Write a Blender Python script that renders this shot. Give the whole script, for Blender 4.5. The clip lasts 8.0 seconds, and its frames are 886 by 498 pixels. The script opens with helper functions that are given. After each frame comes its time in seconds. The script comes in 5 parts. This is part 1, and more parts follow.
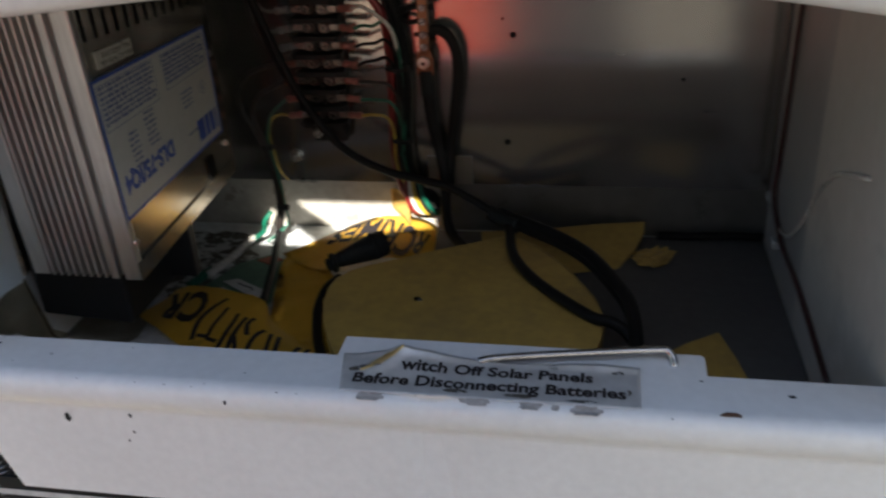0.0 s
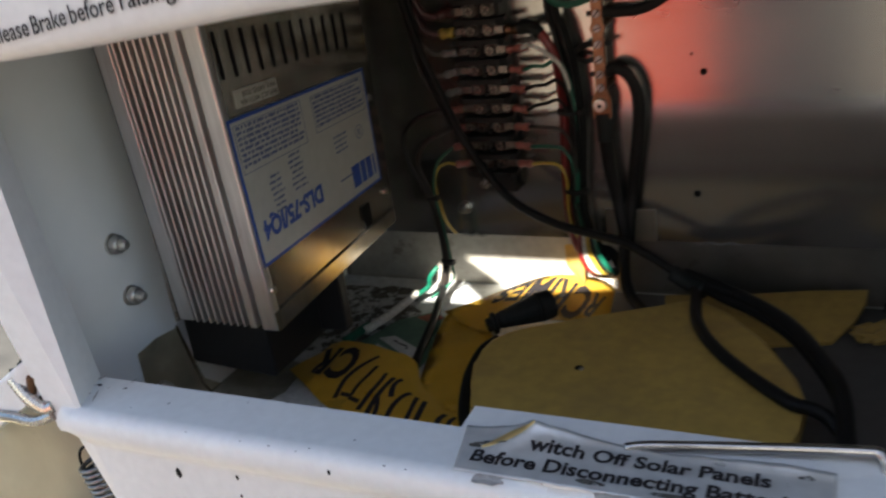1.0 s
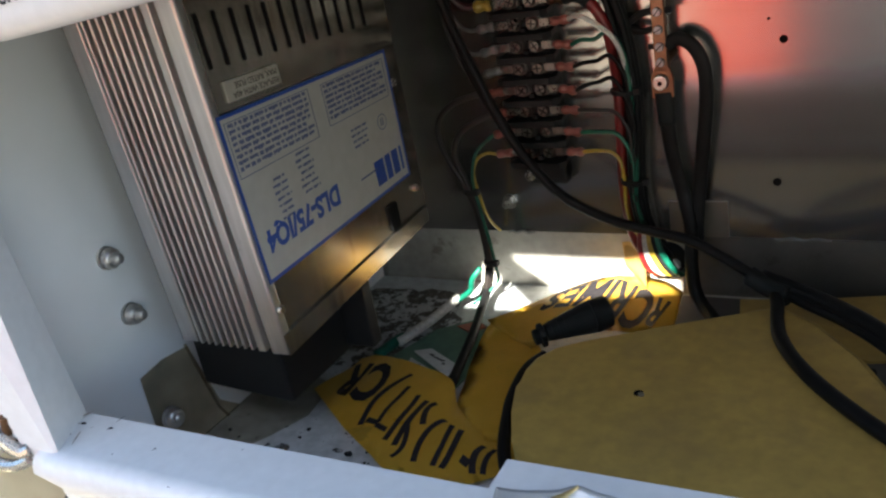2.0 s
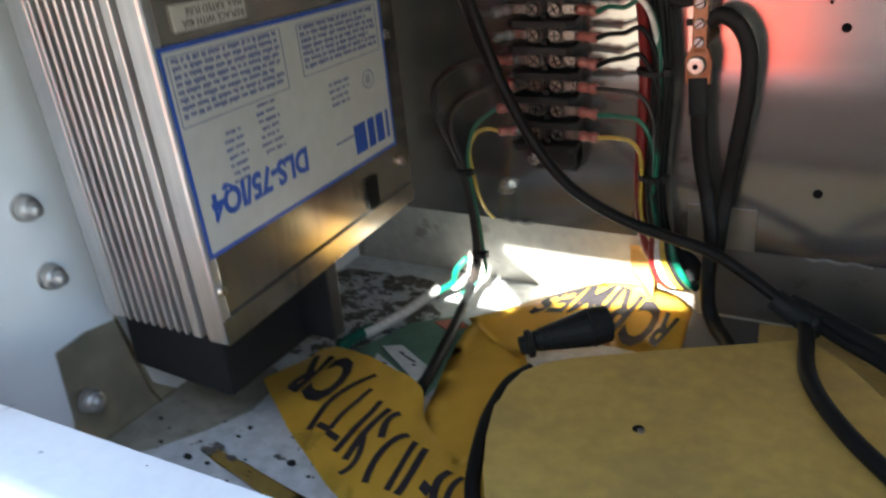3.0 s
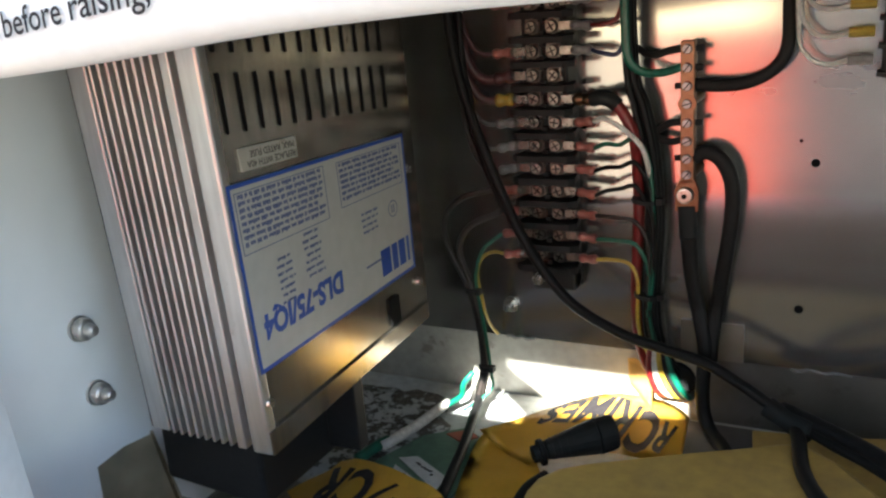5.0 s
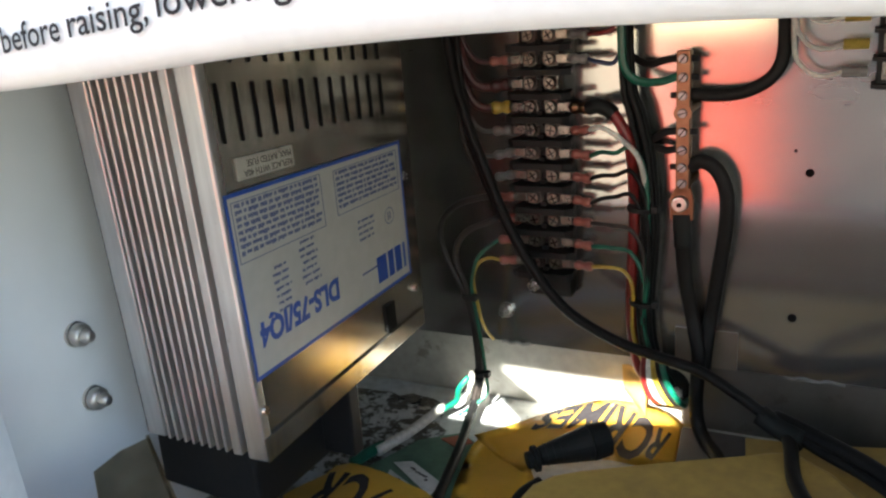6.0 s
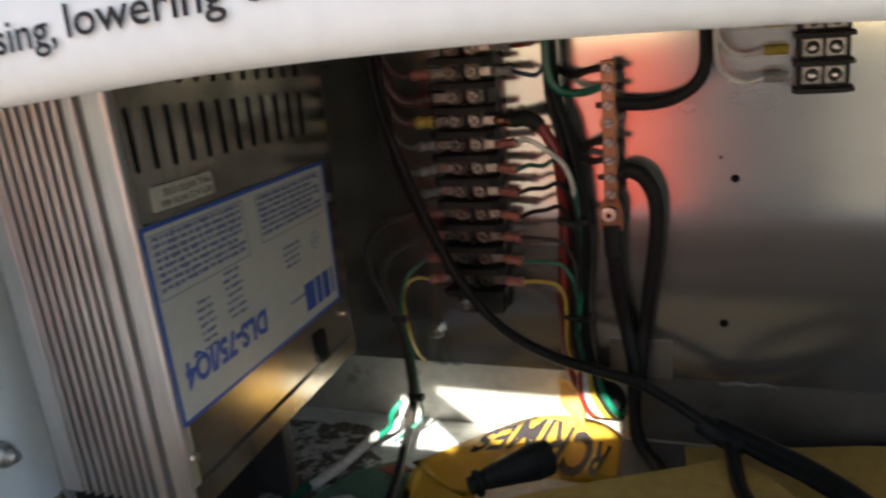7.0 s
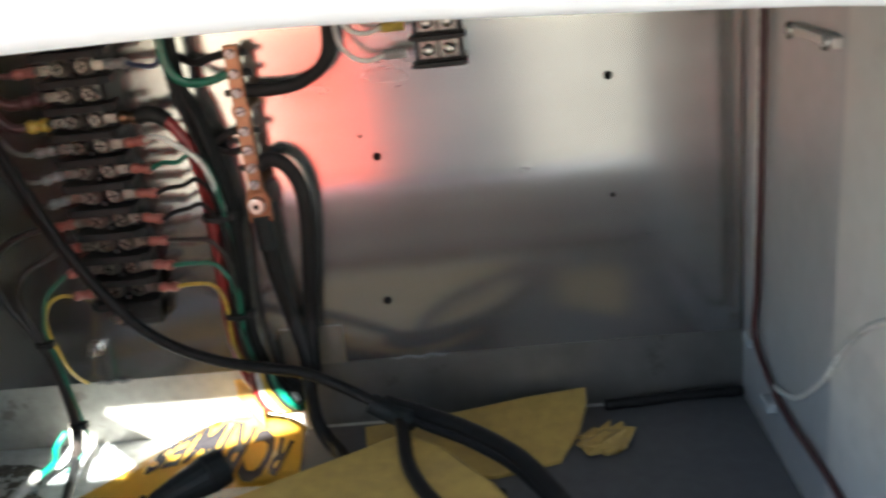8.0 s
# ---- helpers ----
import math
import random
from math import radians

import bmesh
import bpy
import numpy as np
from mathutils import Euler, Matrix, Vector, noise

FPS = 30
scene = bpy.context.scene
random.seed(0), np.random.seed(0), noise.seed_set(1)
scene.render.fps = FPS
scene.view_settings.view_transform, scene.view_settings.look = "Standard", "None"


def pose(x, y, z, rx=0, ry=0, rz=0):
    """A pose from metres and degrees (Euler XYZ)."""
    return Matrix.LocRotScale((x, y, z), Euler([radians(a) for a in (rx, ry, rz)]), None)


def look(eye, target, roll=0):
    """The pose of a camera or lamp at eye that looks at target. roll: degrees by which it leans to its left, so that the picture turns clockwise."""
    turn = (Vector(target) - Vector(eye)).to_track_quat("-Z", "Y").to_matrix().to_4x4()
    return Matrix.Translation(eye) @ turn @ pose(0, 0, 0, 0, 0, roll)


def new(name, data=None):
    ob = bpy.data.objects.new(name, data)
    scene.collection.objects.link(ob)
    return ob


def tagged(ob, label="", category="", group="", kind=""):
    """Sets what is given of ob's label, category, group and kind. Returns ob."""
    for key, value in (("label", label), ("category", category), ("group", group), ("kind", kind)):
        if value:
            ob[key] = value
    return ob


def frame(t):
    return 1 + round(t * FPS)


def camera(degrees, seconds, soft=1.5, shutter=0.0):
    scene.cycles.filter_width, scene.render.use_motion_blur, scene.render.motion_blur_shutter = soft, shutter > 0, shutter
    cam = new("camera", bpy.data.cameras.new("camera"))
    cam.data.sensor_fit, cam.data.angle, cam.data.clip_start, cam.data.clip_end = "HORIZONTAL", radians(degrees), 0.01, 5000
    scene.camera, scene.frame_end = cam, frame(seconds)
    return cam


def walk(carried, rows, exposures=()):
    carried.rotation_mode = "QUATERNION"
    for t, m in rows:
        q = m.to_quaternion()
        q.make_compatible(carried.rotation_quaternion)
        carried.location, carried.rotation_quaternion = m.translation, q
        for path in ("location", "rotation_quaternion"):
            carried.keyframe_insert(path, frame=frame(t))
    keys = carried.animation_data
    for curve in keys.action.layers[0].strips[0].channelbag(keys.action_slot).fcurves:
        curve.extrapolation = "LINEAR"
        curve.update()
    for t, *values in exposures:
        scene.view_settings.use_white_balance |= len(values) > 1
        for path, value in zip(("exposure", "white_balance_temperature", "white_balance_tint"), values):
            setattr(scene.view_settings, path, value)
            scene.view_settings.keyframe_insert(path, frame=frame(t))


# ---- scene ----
from mathutils.bvhtree import BVHTree

# camera and walk
cam = camera(54.16, 8.0, soft=2.3, shutter=0.5)
PATH = [
    (0, look((0.3784, -0.6733, 0.3230), (0.3086, -0.3259, 0.1373), -3.29)),
    (0.2, look((0.3980, -0.6630, 0.3200), (0.2986, -0.3205, 0.1388), -5.30)),
    (0.5, look((0.4078, -0.6445, 0.3144), (0.2760, -0.3060, 0.1470), -6.98)),
    (0.8, look((0.3975, -0.6288, 0.3192), (0.2507, -0.2967, 0.1514), -6.93)),
    (1, look((0.3987, -0.6100, 0.2861), (0.2320, -0.2783, 0.1372), -7.93)),
    (1.5, look((0.3851, -0.5592, 0.2699), (0.1988, -0.2418, 0.1133), -9.55)),
    (1.7, look((0.3834, -0.5484, 0.2725), (0.1925, -0.2327, 0.1179), -10.62)),
    (2.8, look((0.3731, -0.4887, 0.2534), (0.1687, -0.1820, 0.0980), -9.24)),
    (3, look((0.3499, -0.4735, 0.2469), (0.1620, -0.1609, 0.0827), -5.14)),
    (3.2, look((0.3360, -0.4720, 0.2430), (0.1592, -0.1572, 0.0708), -4.00)),
    (3.5, look((0.3368, -0.4802, 0.2410), (0.1576, -0.1606, 0.0807), -4.29)),
    (4, look((0.3382, -0.5046, 0.2517), (0.1545, -0.1757, 0.1172), -4.38)),
    (4.2, look((0.3425, -0.5110, 0.2570), (0.1595, -0.1773, 0.1341), -4.70)),
    (4.5, look((0.3414, -0.5193, 0.2609), (0.1616, -0.1808, 0.1465), -4.76)),
    (6, look((0.3436, -0.5195, 0.2694), (0.1659, -0.1804, 0.1533), -4.06)),
    (6.5, look((0.3433, -0.5181, 0.2736), (0.1720, -0.1743, 0.1621), -4.93)),
    (7, look((0.3250, -0.5075, 0.2697), (0.1856, -0.1503, 0.1560), -4.95)),
    (7.2, look((0.3160, -0.5000, 0.2685), (0.2077, -0.1340, 0.1489), -5.30)),
    (7.5, look((0.3202, -0.4862, 0.2725), (0.2657, -0.1135, 0.1380), -4.94)),
    (7.7, look((0.3300, -0.4830, 0.2680), (0.3000, -0.1064, 0.1367), -5.30)),
    (8, look((0.3734, -0.4770, 0.2701), (0.3469, -0.1022, 0.1327), -6.62)),
]
EXPOSURES = ((0, 2.22, 6550, 10), (0.2, 2.65, 6600, 10), (0.5, 2.87, 6650, 9), (1, 2.73, 6600, 9), (1.5, 2.85, 6450, 8), (3, 4.18, 6100, 6), (3.5, 4.17, 6100, 6), (4.5, 3.96, 6150, 5), (6, 3.86, 6200, 5), (6.5, 3.55, 6300, 5), (7, 3.25, 6450, 6), (7.5, 4.24, 6250, 5), (7.8, 4.47, 6050, 4), (8, 4.37, 5950, 4))
walk(cam, PATH, EXPOSURES)

# world, sun
world = bpy.data.worlds.new("sky")
scene.world = world
world.use_nodes = True
wn = world.node_tree
sky = wn.nodes.new("ShaderNodeTexSky")
sky.sky_type = "NISHITA"
sky.sun_disc = False
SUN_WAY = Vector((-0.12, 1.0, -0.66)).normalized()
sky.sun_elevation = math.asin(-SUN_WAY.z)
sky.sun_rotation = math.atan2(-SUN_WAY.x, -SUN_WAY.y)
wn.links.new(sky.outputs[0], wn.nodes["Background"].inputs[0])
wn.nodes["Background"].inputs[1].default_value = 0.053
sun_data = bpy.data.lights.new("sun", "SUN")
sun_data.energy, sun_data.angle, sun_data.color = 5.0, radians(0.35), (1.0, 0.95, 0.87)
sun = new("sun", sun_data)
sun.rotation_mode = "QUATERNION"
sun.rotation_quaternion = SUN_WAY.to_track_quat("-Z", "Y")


# ---- materials ----
def material(name, color, rough=0.5, metal=0.0, dark=None, grain=300.0, amount=0.5, stretch=(1, 1, 1), bump=0.15,
             spots=0.0, spot_color=(0.03, 0.025, 0.02), spot_scale=60.0, spot_size=0.62, rough_var=0.15, spot_soft=0.06):
    """A surface with fine grain, broad stains and optional dirt spots, at real size."""
    m = bpy.data.materials.new(name)
    m.use_nodes = True
    t = m.node_tree
    n, l = t.nodes, t.links
    p = n["Principled BSDF"]
    tc = n.new("ShaderNodeTexCoord")
    mp = n.new("ShaderNodeMapping")
    mp.inputs["Scale"].default_value = stretch
    l.new(tc.outputs["Object"], mp.inputs["Vector"])
    fine = n.new("ShaderNodeTexNoise")
    fine.inputs["Scale"].default_value = grain
    fine.inputs["Detail"].default_value = 6
    l.new(mp.outputs[0], fine.inputs["Vector"])
    broad = n.new("ShaderNodeTexNoise")
    broad.inputs["Scale"].default_value = max(grain * 0.06, 8)
    broad.inputs["Detail"].default_value = 4
    l.new(tc.outputs["Object"], broad.inputs["Vector"])
    both = n.new("ShaderNodeMath")
    both.operation = "MULTIPLY_ADD"
    l.new(fine.outputs["Fac"], both.inputs[0])
    both.inputs[1].default_value = 0.5
    half = n.new("ShaderNodeMath")
    half.operation = "MULTIPLY"
    l.new(broad.outputs["Fac"], half.inputs[0])
    half.inputs[1].default_value = 0.5
    l.new(half.outputs[0], both.inputs[2])
    ramp = n.new("ShaderNodeMapRange")
    ramp.inputs["From Min"].default_value, ramp.inputs["From Max"].default_value = 0.35, 0.65
    l.new(both.outputs[0], ramp.inputs["Value"])
    mix = n.new("ShaderNodeMix")
    mix.data_type = "RGBA"
    dark = dark or [c * (1 - amount) for c in color]
    mix.inputs["A"].default_value = (*dark, 1)
    mix.inputs["B"].default_value = (*color, 1)
    l.new(ramp.outputs[0], mix.inputs["Factor"])
    out = mix.outputs["Result"]
    if spots:
        sp = n.new("ShaderNodeTexNoise")
        sp.inputs["Scale"].default_value = spot_scale
        sp.inputs["Detail"].default_value = 5
        sp.inputs["Roughness"].default_value = 0.65
        l.new(tc.outputs["Object"], sp.inputs["Vector"])
        cut = n.new("ShaderNodeMapRange")
        cut.inputs["From Min"].default_value, cut.inputs["From Max"].default_value = spot_size, spot_size + spot_soft
        cut.inputs["To Max"].default_value = spots
        l.new(sp.outputs["Fac"], cut.inputs["Value"])
        mix2 = n.new("ShaderNodeMix")
        mix2.data_type = "RGBA"
        l.new(cut.outputs[0], mix2.inputs["Factor"])
        l.new(out, mix2.inputs["A"])
        mix2.inputs["B"].default_value = (*spot_color, 1)
        out = mix2.outputs["Result"]
    l.new(out, p.inputs["Base Color"])
    rr = n.new("ShaderNodeMapRange")
    rr.inputs["To Min"].default_value = max(rough - rough_var, 0.03)
    rr.inputs["To Max"].default_value = min(rough + rough_var, 1)
    l.new(both.outputs[0], rr.inputs["Value"])
    l.new(rr.outputs[0], p.inputs["Roughness"])
    p.inputs["Metallic"].default_value = metal
    if bump:
        b = n.new("ShaderNodeBump")
        b.inputs["Strength"].default_value = bump
        b.inputs["Distance"].default_value = 0.0004
        l.new(fine.outputs["Fac"], b.inputs["Height"])
        l.new(b.outputs[0], p.inputs["Normal"])
    return m


WHITE = material("white_paint", (0.765, 0.77, 0.765), 0.35, dark=(0.69, 0.695, 0.69), grain=180, bump=0.04, rough_var=0.08, spots=0.55, spot_color=(0.2, 0.15, 0.1), spot_scale=80, spot_size=0.735)
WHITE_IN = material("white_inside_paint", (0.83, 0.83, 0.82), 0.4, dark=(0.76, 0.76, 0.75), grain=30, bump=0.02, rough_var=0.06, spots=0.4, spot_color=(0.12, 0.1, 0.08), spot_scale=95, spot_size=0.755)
FLOOR = material("grimy_white_floor", (0.64, 0.66, 0.66), 0.45, dark=(0.34, 0.355, 0.35), grain=110, bump=0.1, spots=0.85, spot_color=(0.06, 0.06, 0.05), spot_scale=110, spot_size=0.63)
ALU = material("brushed_aluminium", (0.37, 0.365, 0.355), 0.15, 1.0, dark=(0.305, 0.30, 0.29), grain=70, stretch=(0.12, 1, 1.0), bump=0.0, rough_var=0.06, spots=0.35, spot_color=(0.26, 0.25, 0.235), spot_scale=9, spot_size=0.42, spot_soft=0.3)
DULL = material("dull_grey_metal", (0.24, 0.235, 0.22), 0.36, 0.8, dark=(0.18, 0.175, 0.165), grain=60, bump=0.03, spots=0.4, spot_color=(0.10, 0.09, 0.075), spot_scale=40, spot_size=0.62)
SKIRT = material("dirty_sunlit_skirt_paint", (0.44, 0.415, 0.36), 0.4, 0.2, dark=(0.31, 0.29, 0.25), grain=120, bump=0.06, spots=0.6, spot_color=(0.14, 0.12, 0.09), spot_scale=34, spot_size=0.60)
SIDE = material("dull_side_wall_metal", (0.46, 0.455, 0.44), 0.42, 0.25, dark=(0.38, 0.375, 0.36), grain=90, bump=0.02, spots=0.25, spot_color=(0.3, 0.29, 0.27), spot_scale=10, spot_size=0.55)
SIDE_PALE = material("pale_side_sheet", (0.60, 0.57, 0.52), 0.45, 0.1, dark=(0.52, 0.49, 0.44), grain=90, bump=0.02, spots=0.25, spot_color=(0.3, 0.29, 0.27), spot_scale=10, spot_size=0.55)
NICKEL = material("dull_nickel", (0.32, 0.30, 0.27), 0.3, 1.0, dark=(0.13, 0.12, 0.11), grain=600, bump=0.1)
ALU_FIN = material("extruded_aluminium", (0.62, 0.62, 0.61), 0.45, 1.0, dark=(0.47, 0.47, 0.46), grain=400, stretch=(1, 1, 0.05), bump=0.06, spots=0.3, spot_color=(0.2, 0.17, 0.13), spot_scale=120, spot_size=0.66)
# darker copy of the fin metal: shade between the fins as colour
FIN_SHADE = material("fin_shade_metal", (0.40, 0.395, 0.395), 0.5, 1.0, dark=(0.29, 0.285, 0.28), grain=300, stretch=(1, 1, 0.05), bump=0.05)
CASE = material("charger_case_metal", (0.39, 0.372, 0.33), 0.18, 0.9, dark=(0.29, 0.272, 0.232), grain=300, stretch=(1, 1, 0.1), bump=0.05, spots=0.75, spot_color=(0.10, 0.075, 0.04), spot_scale=110, spot_size=0.67)
STEEL = material("zinc_steel", (0.62, 0.6, 0.56), 0.28, 1.0, dark=(0.35, 0.33, 0.3), grain=600, bump=0.1)
ROD = material("polished_steel_rod", (0.5, 0.49, 0.47), 0.2, 1.0, dark=(0.3, 0.28, 0.26), grain=700, stretch=(0.1, 1, 1), bump=0.08)
BRASS = material("brass", (0.22, 0.13, 0.08), 0.36, 1.0, dark=(0.12, 0.068, 0.04), grain=260, bump=0.1)
BLACK = material("black_plastic", (0.024, 0.023, 0.023), 0.5, dark=(0.016, 0.016, 0.016), grain=400, bump=0.08)
CABLE = material("black_cable_rubber", (0.012, 0.0115, 0.0115), 0.5, dark=(0.007, 0.007, 0.007), grain=250, bump=0.15)
RUBBER = material("black_rubber", (0.018, 0.018, 0.018), 0.55, dark=(0.011, 0.015, 0.015), grain=200, bump=0.15)
SLOT = material("dark_slot", (0.006, 0.006, 0.006), 0.9, grain=100, bump=0)
LABEL = material("label_paper", (0.45, 0.437, 0.40), 0.35, dark=(0.395, 0.38, 0.345), grain=150, bump=0.02, rough_var=0.05)
BLUE = material("label_blue_ink", (0.018, 0.065, 0.30), 0.4, dark=(0.022, 0.065, 0.29), grain=200, bump=0.0)
INK = material("grey_blue_small_print", (0.06, 0.08, 0.19), 0.5, dark=(0.10, 0.12, 0.24), grain=900, bump=0.0)
CLEAR_STICKER = material("clear_printed_sticker", (0.42, 0.39, 0.33), 0.3, dark=(0.36, 0.33, 0.28), grain=150, bump=0.02)
BLACK_INK = material("black_ink", (0.018, 0.016, 0.018), 0.5, dark=(0.035, 0.03, 0.03), grain=300, bump=0.0)
FOIL = material("worn_silver_sticker", (0.62, 0.62, 0.61), 0.3, 0.35, dark=(0.45, 0.45, 0.44), grain=110, bump=0.1, spots=0.5, spot_color=(0.22, 0.18, 0.12), spot_scale=70, spot_size=0.66)
GOLD_GLINT = material("gold_glint_foil", (0.95, 0.74, 0.36), 0.4, 0.8, dark=(0.8, 0.6, 0.25), grain=200, bump=0.2)
YELLOW = material("yellow_board", (0.49, 0.34, 0.09), 0.5, dark=(0.35, 0.235, 0.062), grain=130, bump=0.1, spots=0.55, spot_color=(0.25, 0.17, 0.075), spot_scale=20, spot_size=0.50, spot_soft=0.22)
TAPE = material("yellow_barrier_tape", (0.84, 0.54, 0.075), 0.32, dark=(0.70, 0.43, 0.05), grain=60, bump=0.1, spots=0.35, spot_color=(0.2, 0.12, 0.02), spot_scale=40, spot_size=0.63)
CLEAR = material("smoky_tan_plastic", (0.30, 0.265, 0.20), 0.25, dark=(0.19, 0.165, 0.125), grain=40, bump=0.05, spots=0.6, spot_color=(0.08, 0.075, 0.06), spot_scale=55, spot_size=0.55, spot_soft=0.2)
PINK = material("pink_crimp_sleeve", (0.30, 0.105, 0.08), 0.35, dark=(0.24, 0.075, 0.06), grain=300, bump=0.05)
GREY_SLEEVE = material("grey_crimp_sleeve", (0.24, 0.225, 0.22), 0.4, grain=300, bump=0.05)
YSLEEVE = material("yellow_crimp_sleeve", (0.42, 0.30, 0.045), 0.4, grain=300, bump=0.05)
WIRE_RED = material("red_wire", (0.20, 0.012, 0.012), 0.35, grain=300, bump=0.03)
WIRE_DULL_RED = material("dull_red_wire", (0.06, 0.015, 0.015), 0.45, grain=300, bump=0.03)
WIRE_GREEN = material("green_wire", (0.007, 0.12, 0.07), 0.35, grain=300, bump=0.03)
WIRE_YELLOW = material("yellow_wire", (0.50, 0.34, 0.04), 0.35, grain=300, bump=0.03)
WIRE_WHITE = material("white_wire", (0.68, 0.66, 0.6), 0.35, grain=300, bump=0.03)
WIRE_GREY = material("grey_wire", (0.15, 0.14, 0.13), 0.4, grain=300, bump=0.03)
WIRE_BROWN = material("brown_wire", (0.017, 0.011, 0.008), 0.5, grain=300, bump=0.03)
WIRE_BLUE = material("blue_wire", (0.014, 0.026, 0.085), 0.35, grain=300, bump=0.03)
WIRE_ORANGE = material("orange_wire", (0.55, 0.16, 0.03), 0.35, grain=300, bump=0.03)
FLAP = material("tan_paper_tape", (0.62, 0.40, 0.12), 0.5, dark=(0.50, 0.31, 0.085), grain=80, bump=0.1)
PAPER = material("dull_foil_tape", (0.33, 0.31, 0.27), 0.36, 0.9, dark=(0.29, 0.27, 0.23), grain=200, bump=0.05)
LEAF_GREEN = material("green_printed_card", (0.10, 0.2, 0.13), 0.45, dark=(0.05, 0.1, 0.07), grain=150, bump=0.05)
LEAF_WHITE = material("white_printed_card", (0.55, 0.56, 0.54), 0.45, dark=(0.36, 0.37, 0.36), grain=150, bump=0.05)
LEAF_RED = material("red_printed_card", (0.45, 0.10, 0.05), 0.45, grain=150, bump=0.05)
SEALANT = material("grey_sealant", (0.22, 0.215, 0.20), 0.5, grain=200, bump=0.2)
GRIME = material("brown_floor_grime", (0.13, 0.115, 0.095), 0.7, dark=(0.05, 0.045, 0.038), grain=140, bump=0.4, spots=0.6, spot_color=(0.34, 0.32, 0.29), spot_scale=90, spot_size=0.60)
ZINC = material("dull_zinc", (0.62, 0.60, 0.57), 0.42, 0.9, dark=(0.45, 0.43, 0.40), grain=300, bump=0.1)
GROUND = material("dusty_asphalt", (0.056, 0.052, 0.045), 0.9, grain=150, bump=0.3)
CREAM = material("cream_paint", (0.66, 0.58, 0.41), 0.4, dark=(0.57, 0.50, 0.345), grain=60, bump=0.04, spots=0.3, spot_color=(0.3, 0.25, 0.17), spot_scale=30, spot_size=0.62)
SPRING = material("grey_spring_steel", (0.34, 0.34, 0.35), 0.35, 0.9, dark=(0.16, 0.16, 0.165), grain=400, bump=0.1)
SMUDGE = material("grey_brown_smudge", (0.40, 0.35, 0.31), 0.6, dark=(0.27, 0.23, 0.20), grain=400, bump=0.05)
WALL = material("plain_grey_board", (0.22, 0.22, 0.22), 0.8, dark=(0.17, 0.17, 0.17), grain=40, bump=0.1)
RUST = material("brown_rust", (0.16, 0.075, 0.035), 0.8, dark=(0.07, 0.035, 0.02), grain=400, bump=0.3)
BARE = material("bare_worn_metal", (0.50, 0.48, 0.46), 0.5, 0.2, dark=(0.30, 0.28, 0.26), grain=350, bump=0.2)
FLOOR_SHADE = material("dark_grey_floor_shade", (0.095, 0.097, 0.10), 0.6, dark=(0.062, 0.062, 0.066), grain=120, bump=0.2)


def cloth(name, color):
    """Thin sheet that lets light through, for the added reflection stripes."""
    m = material(name, color, 0.8, grain=900, amount=0.15, bump=0.1)
    t = m.node_tree
    p = t.nodes["Principled BSDF"]
    thin = t.nodes.new("ShaderNodeBsdfTranslucent")
    thin.inputs["Color"].default_value = (*color, 1)
    both = t.nodes.new("ShaderNodeMixShader")
    both.inputs[0].default_value = 0.5
    t.links.new(p.outputs[0], both.inputs[1])
    t.links.new(thin.outputs[0], both.inputs[2])
    t.links.new(both.outputs[0], t.nodes["Material Output"].inputs["Surface"])
    return m


thin = CLEAR.node_tree.nodes.new("ShaderNodeBsdfTransparent")
thin.inputs["Color"].default_value = (0.84, 0.80, 0.715, 1)
blend = CLEAR.node_tree.nodes.new("ShaderNodeMixShader")
blend.inputs[0].default_value = 0.84
CLEAR.node_tree.links.new(CLEAR.node_tree.nodes["Principled BSDF"].outputs[0], blend.inputs[1])
CLEAR.node_tree.links.new(thin.outputs[0], blend.inputs[2])
dust = CLEAR.node_tree.nodes.new("ShaderNodeTexNoise")
dust.inputs["Scale"].default_value, dust.inputs["Detail"].default_value = 34, 5
dusty = CLEAR.node_tree.nodes.new("ShaderNodeMapRange")
dusty.inputs["From Min"].default_value, dusty.inputs["From Max"].default_value = 0.3, 0.7
dusty.inputs["To Min"].default_value, dusty.inputs["To Max"].default_value = 0.68, 0.97
dust_at = CLEAR.node_tree.nodes.new("ShaderNodeTexCoord")
CLEAR.node_tree.links.new(dust_at.outputs["Object"], dust.inputs["Vector"])
CLEAR.node_tree.links.new(dust.outputs["Fac"], dusty.inputs["Value"])
CLEAR.node_tree.links.new(dusty.outputs[0], blend.inputs[0])
CLEAR.node_tree.links.new(blend.outputs[0], CLEAR.node_tree.nodes["Material Output"].inputs["Surface"])
# caked dirt is patchy: the floor shows between its crumbs
holes = GRIME.node_tree.nodes.new("ShaderNodeTexNoise")
holes.inputs["Scale"].default_value, holes.inputs["Detail"].default_value, holes.inputs["Roughness"].default_value = 95, 6, 0.7
patchy = GRIME.node_tree.nodes.new("ShaderNodeMapRange")
patchy.inputs["From Min"].default_value, patchy.inputs["From Max"].default_value = 0.46, 0.54
bare = GRIME.node_tree.nodes.new("ShaderNodeBsdfTransparent")
torn = GRIME.node_tree.nodes.new("ShaderNodeMixShader")
spot_at = GRIME.node_tree.nodes.new("ShaderNodeTexCoord")
GRIME.node_tree.links.new(spot_at.outputs["Object"], holes.inputs["Vector"])
GRIME.node_tree.links.new(holes.outputs["Fac"], patchy.inputs["Value"])
GRIME.node_tree.links.new(patchy.outputs[0], torn.inputs[0])
GRIME.node_tree.links.new(bare.outputs[0], torn.inputs[1])
GRIME.node_tree.links.new(GRIME.node_tree.nodes["Principled BSDF"].outputs[0], torn.inputs[2])
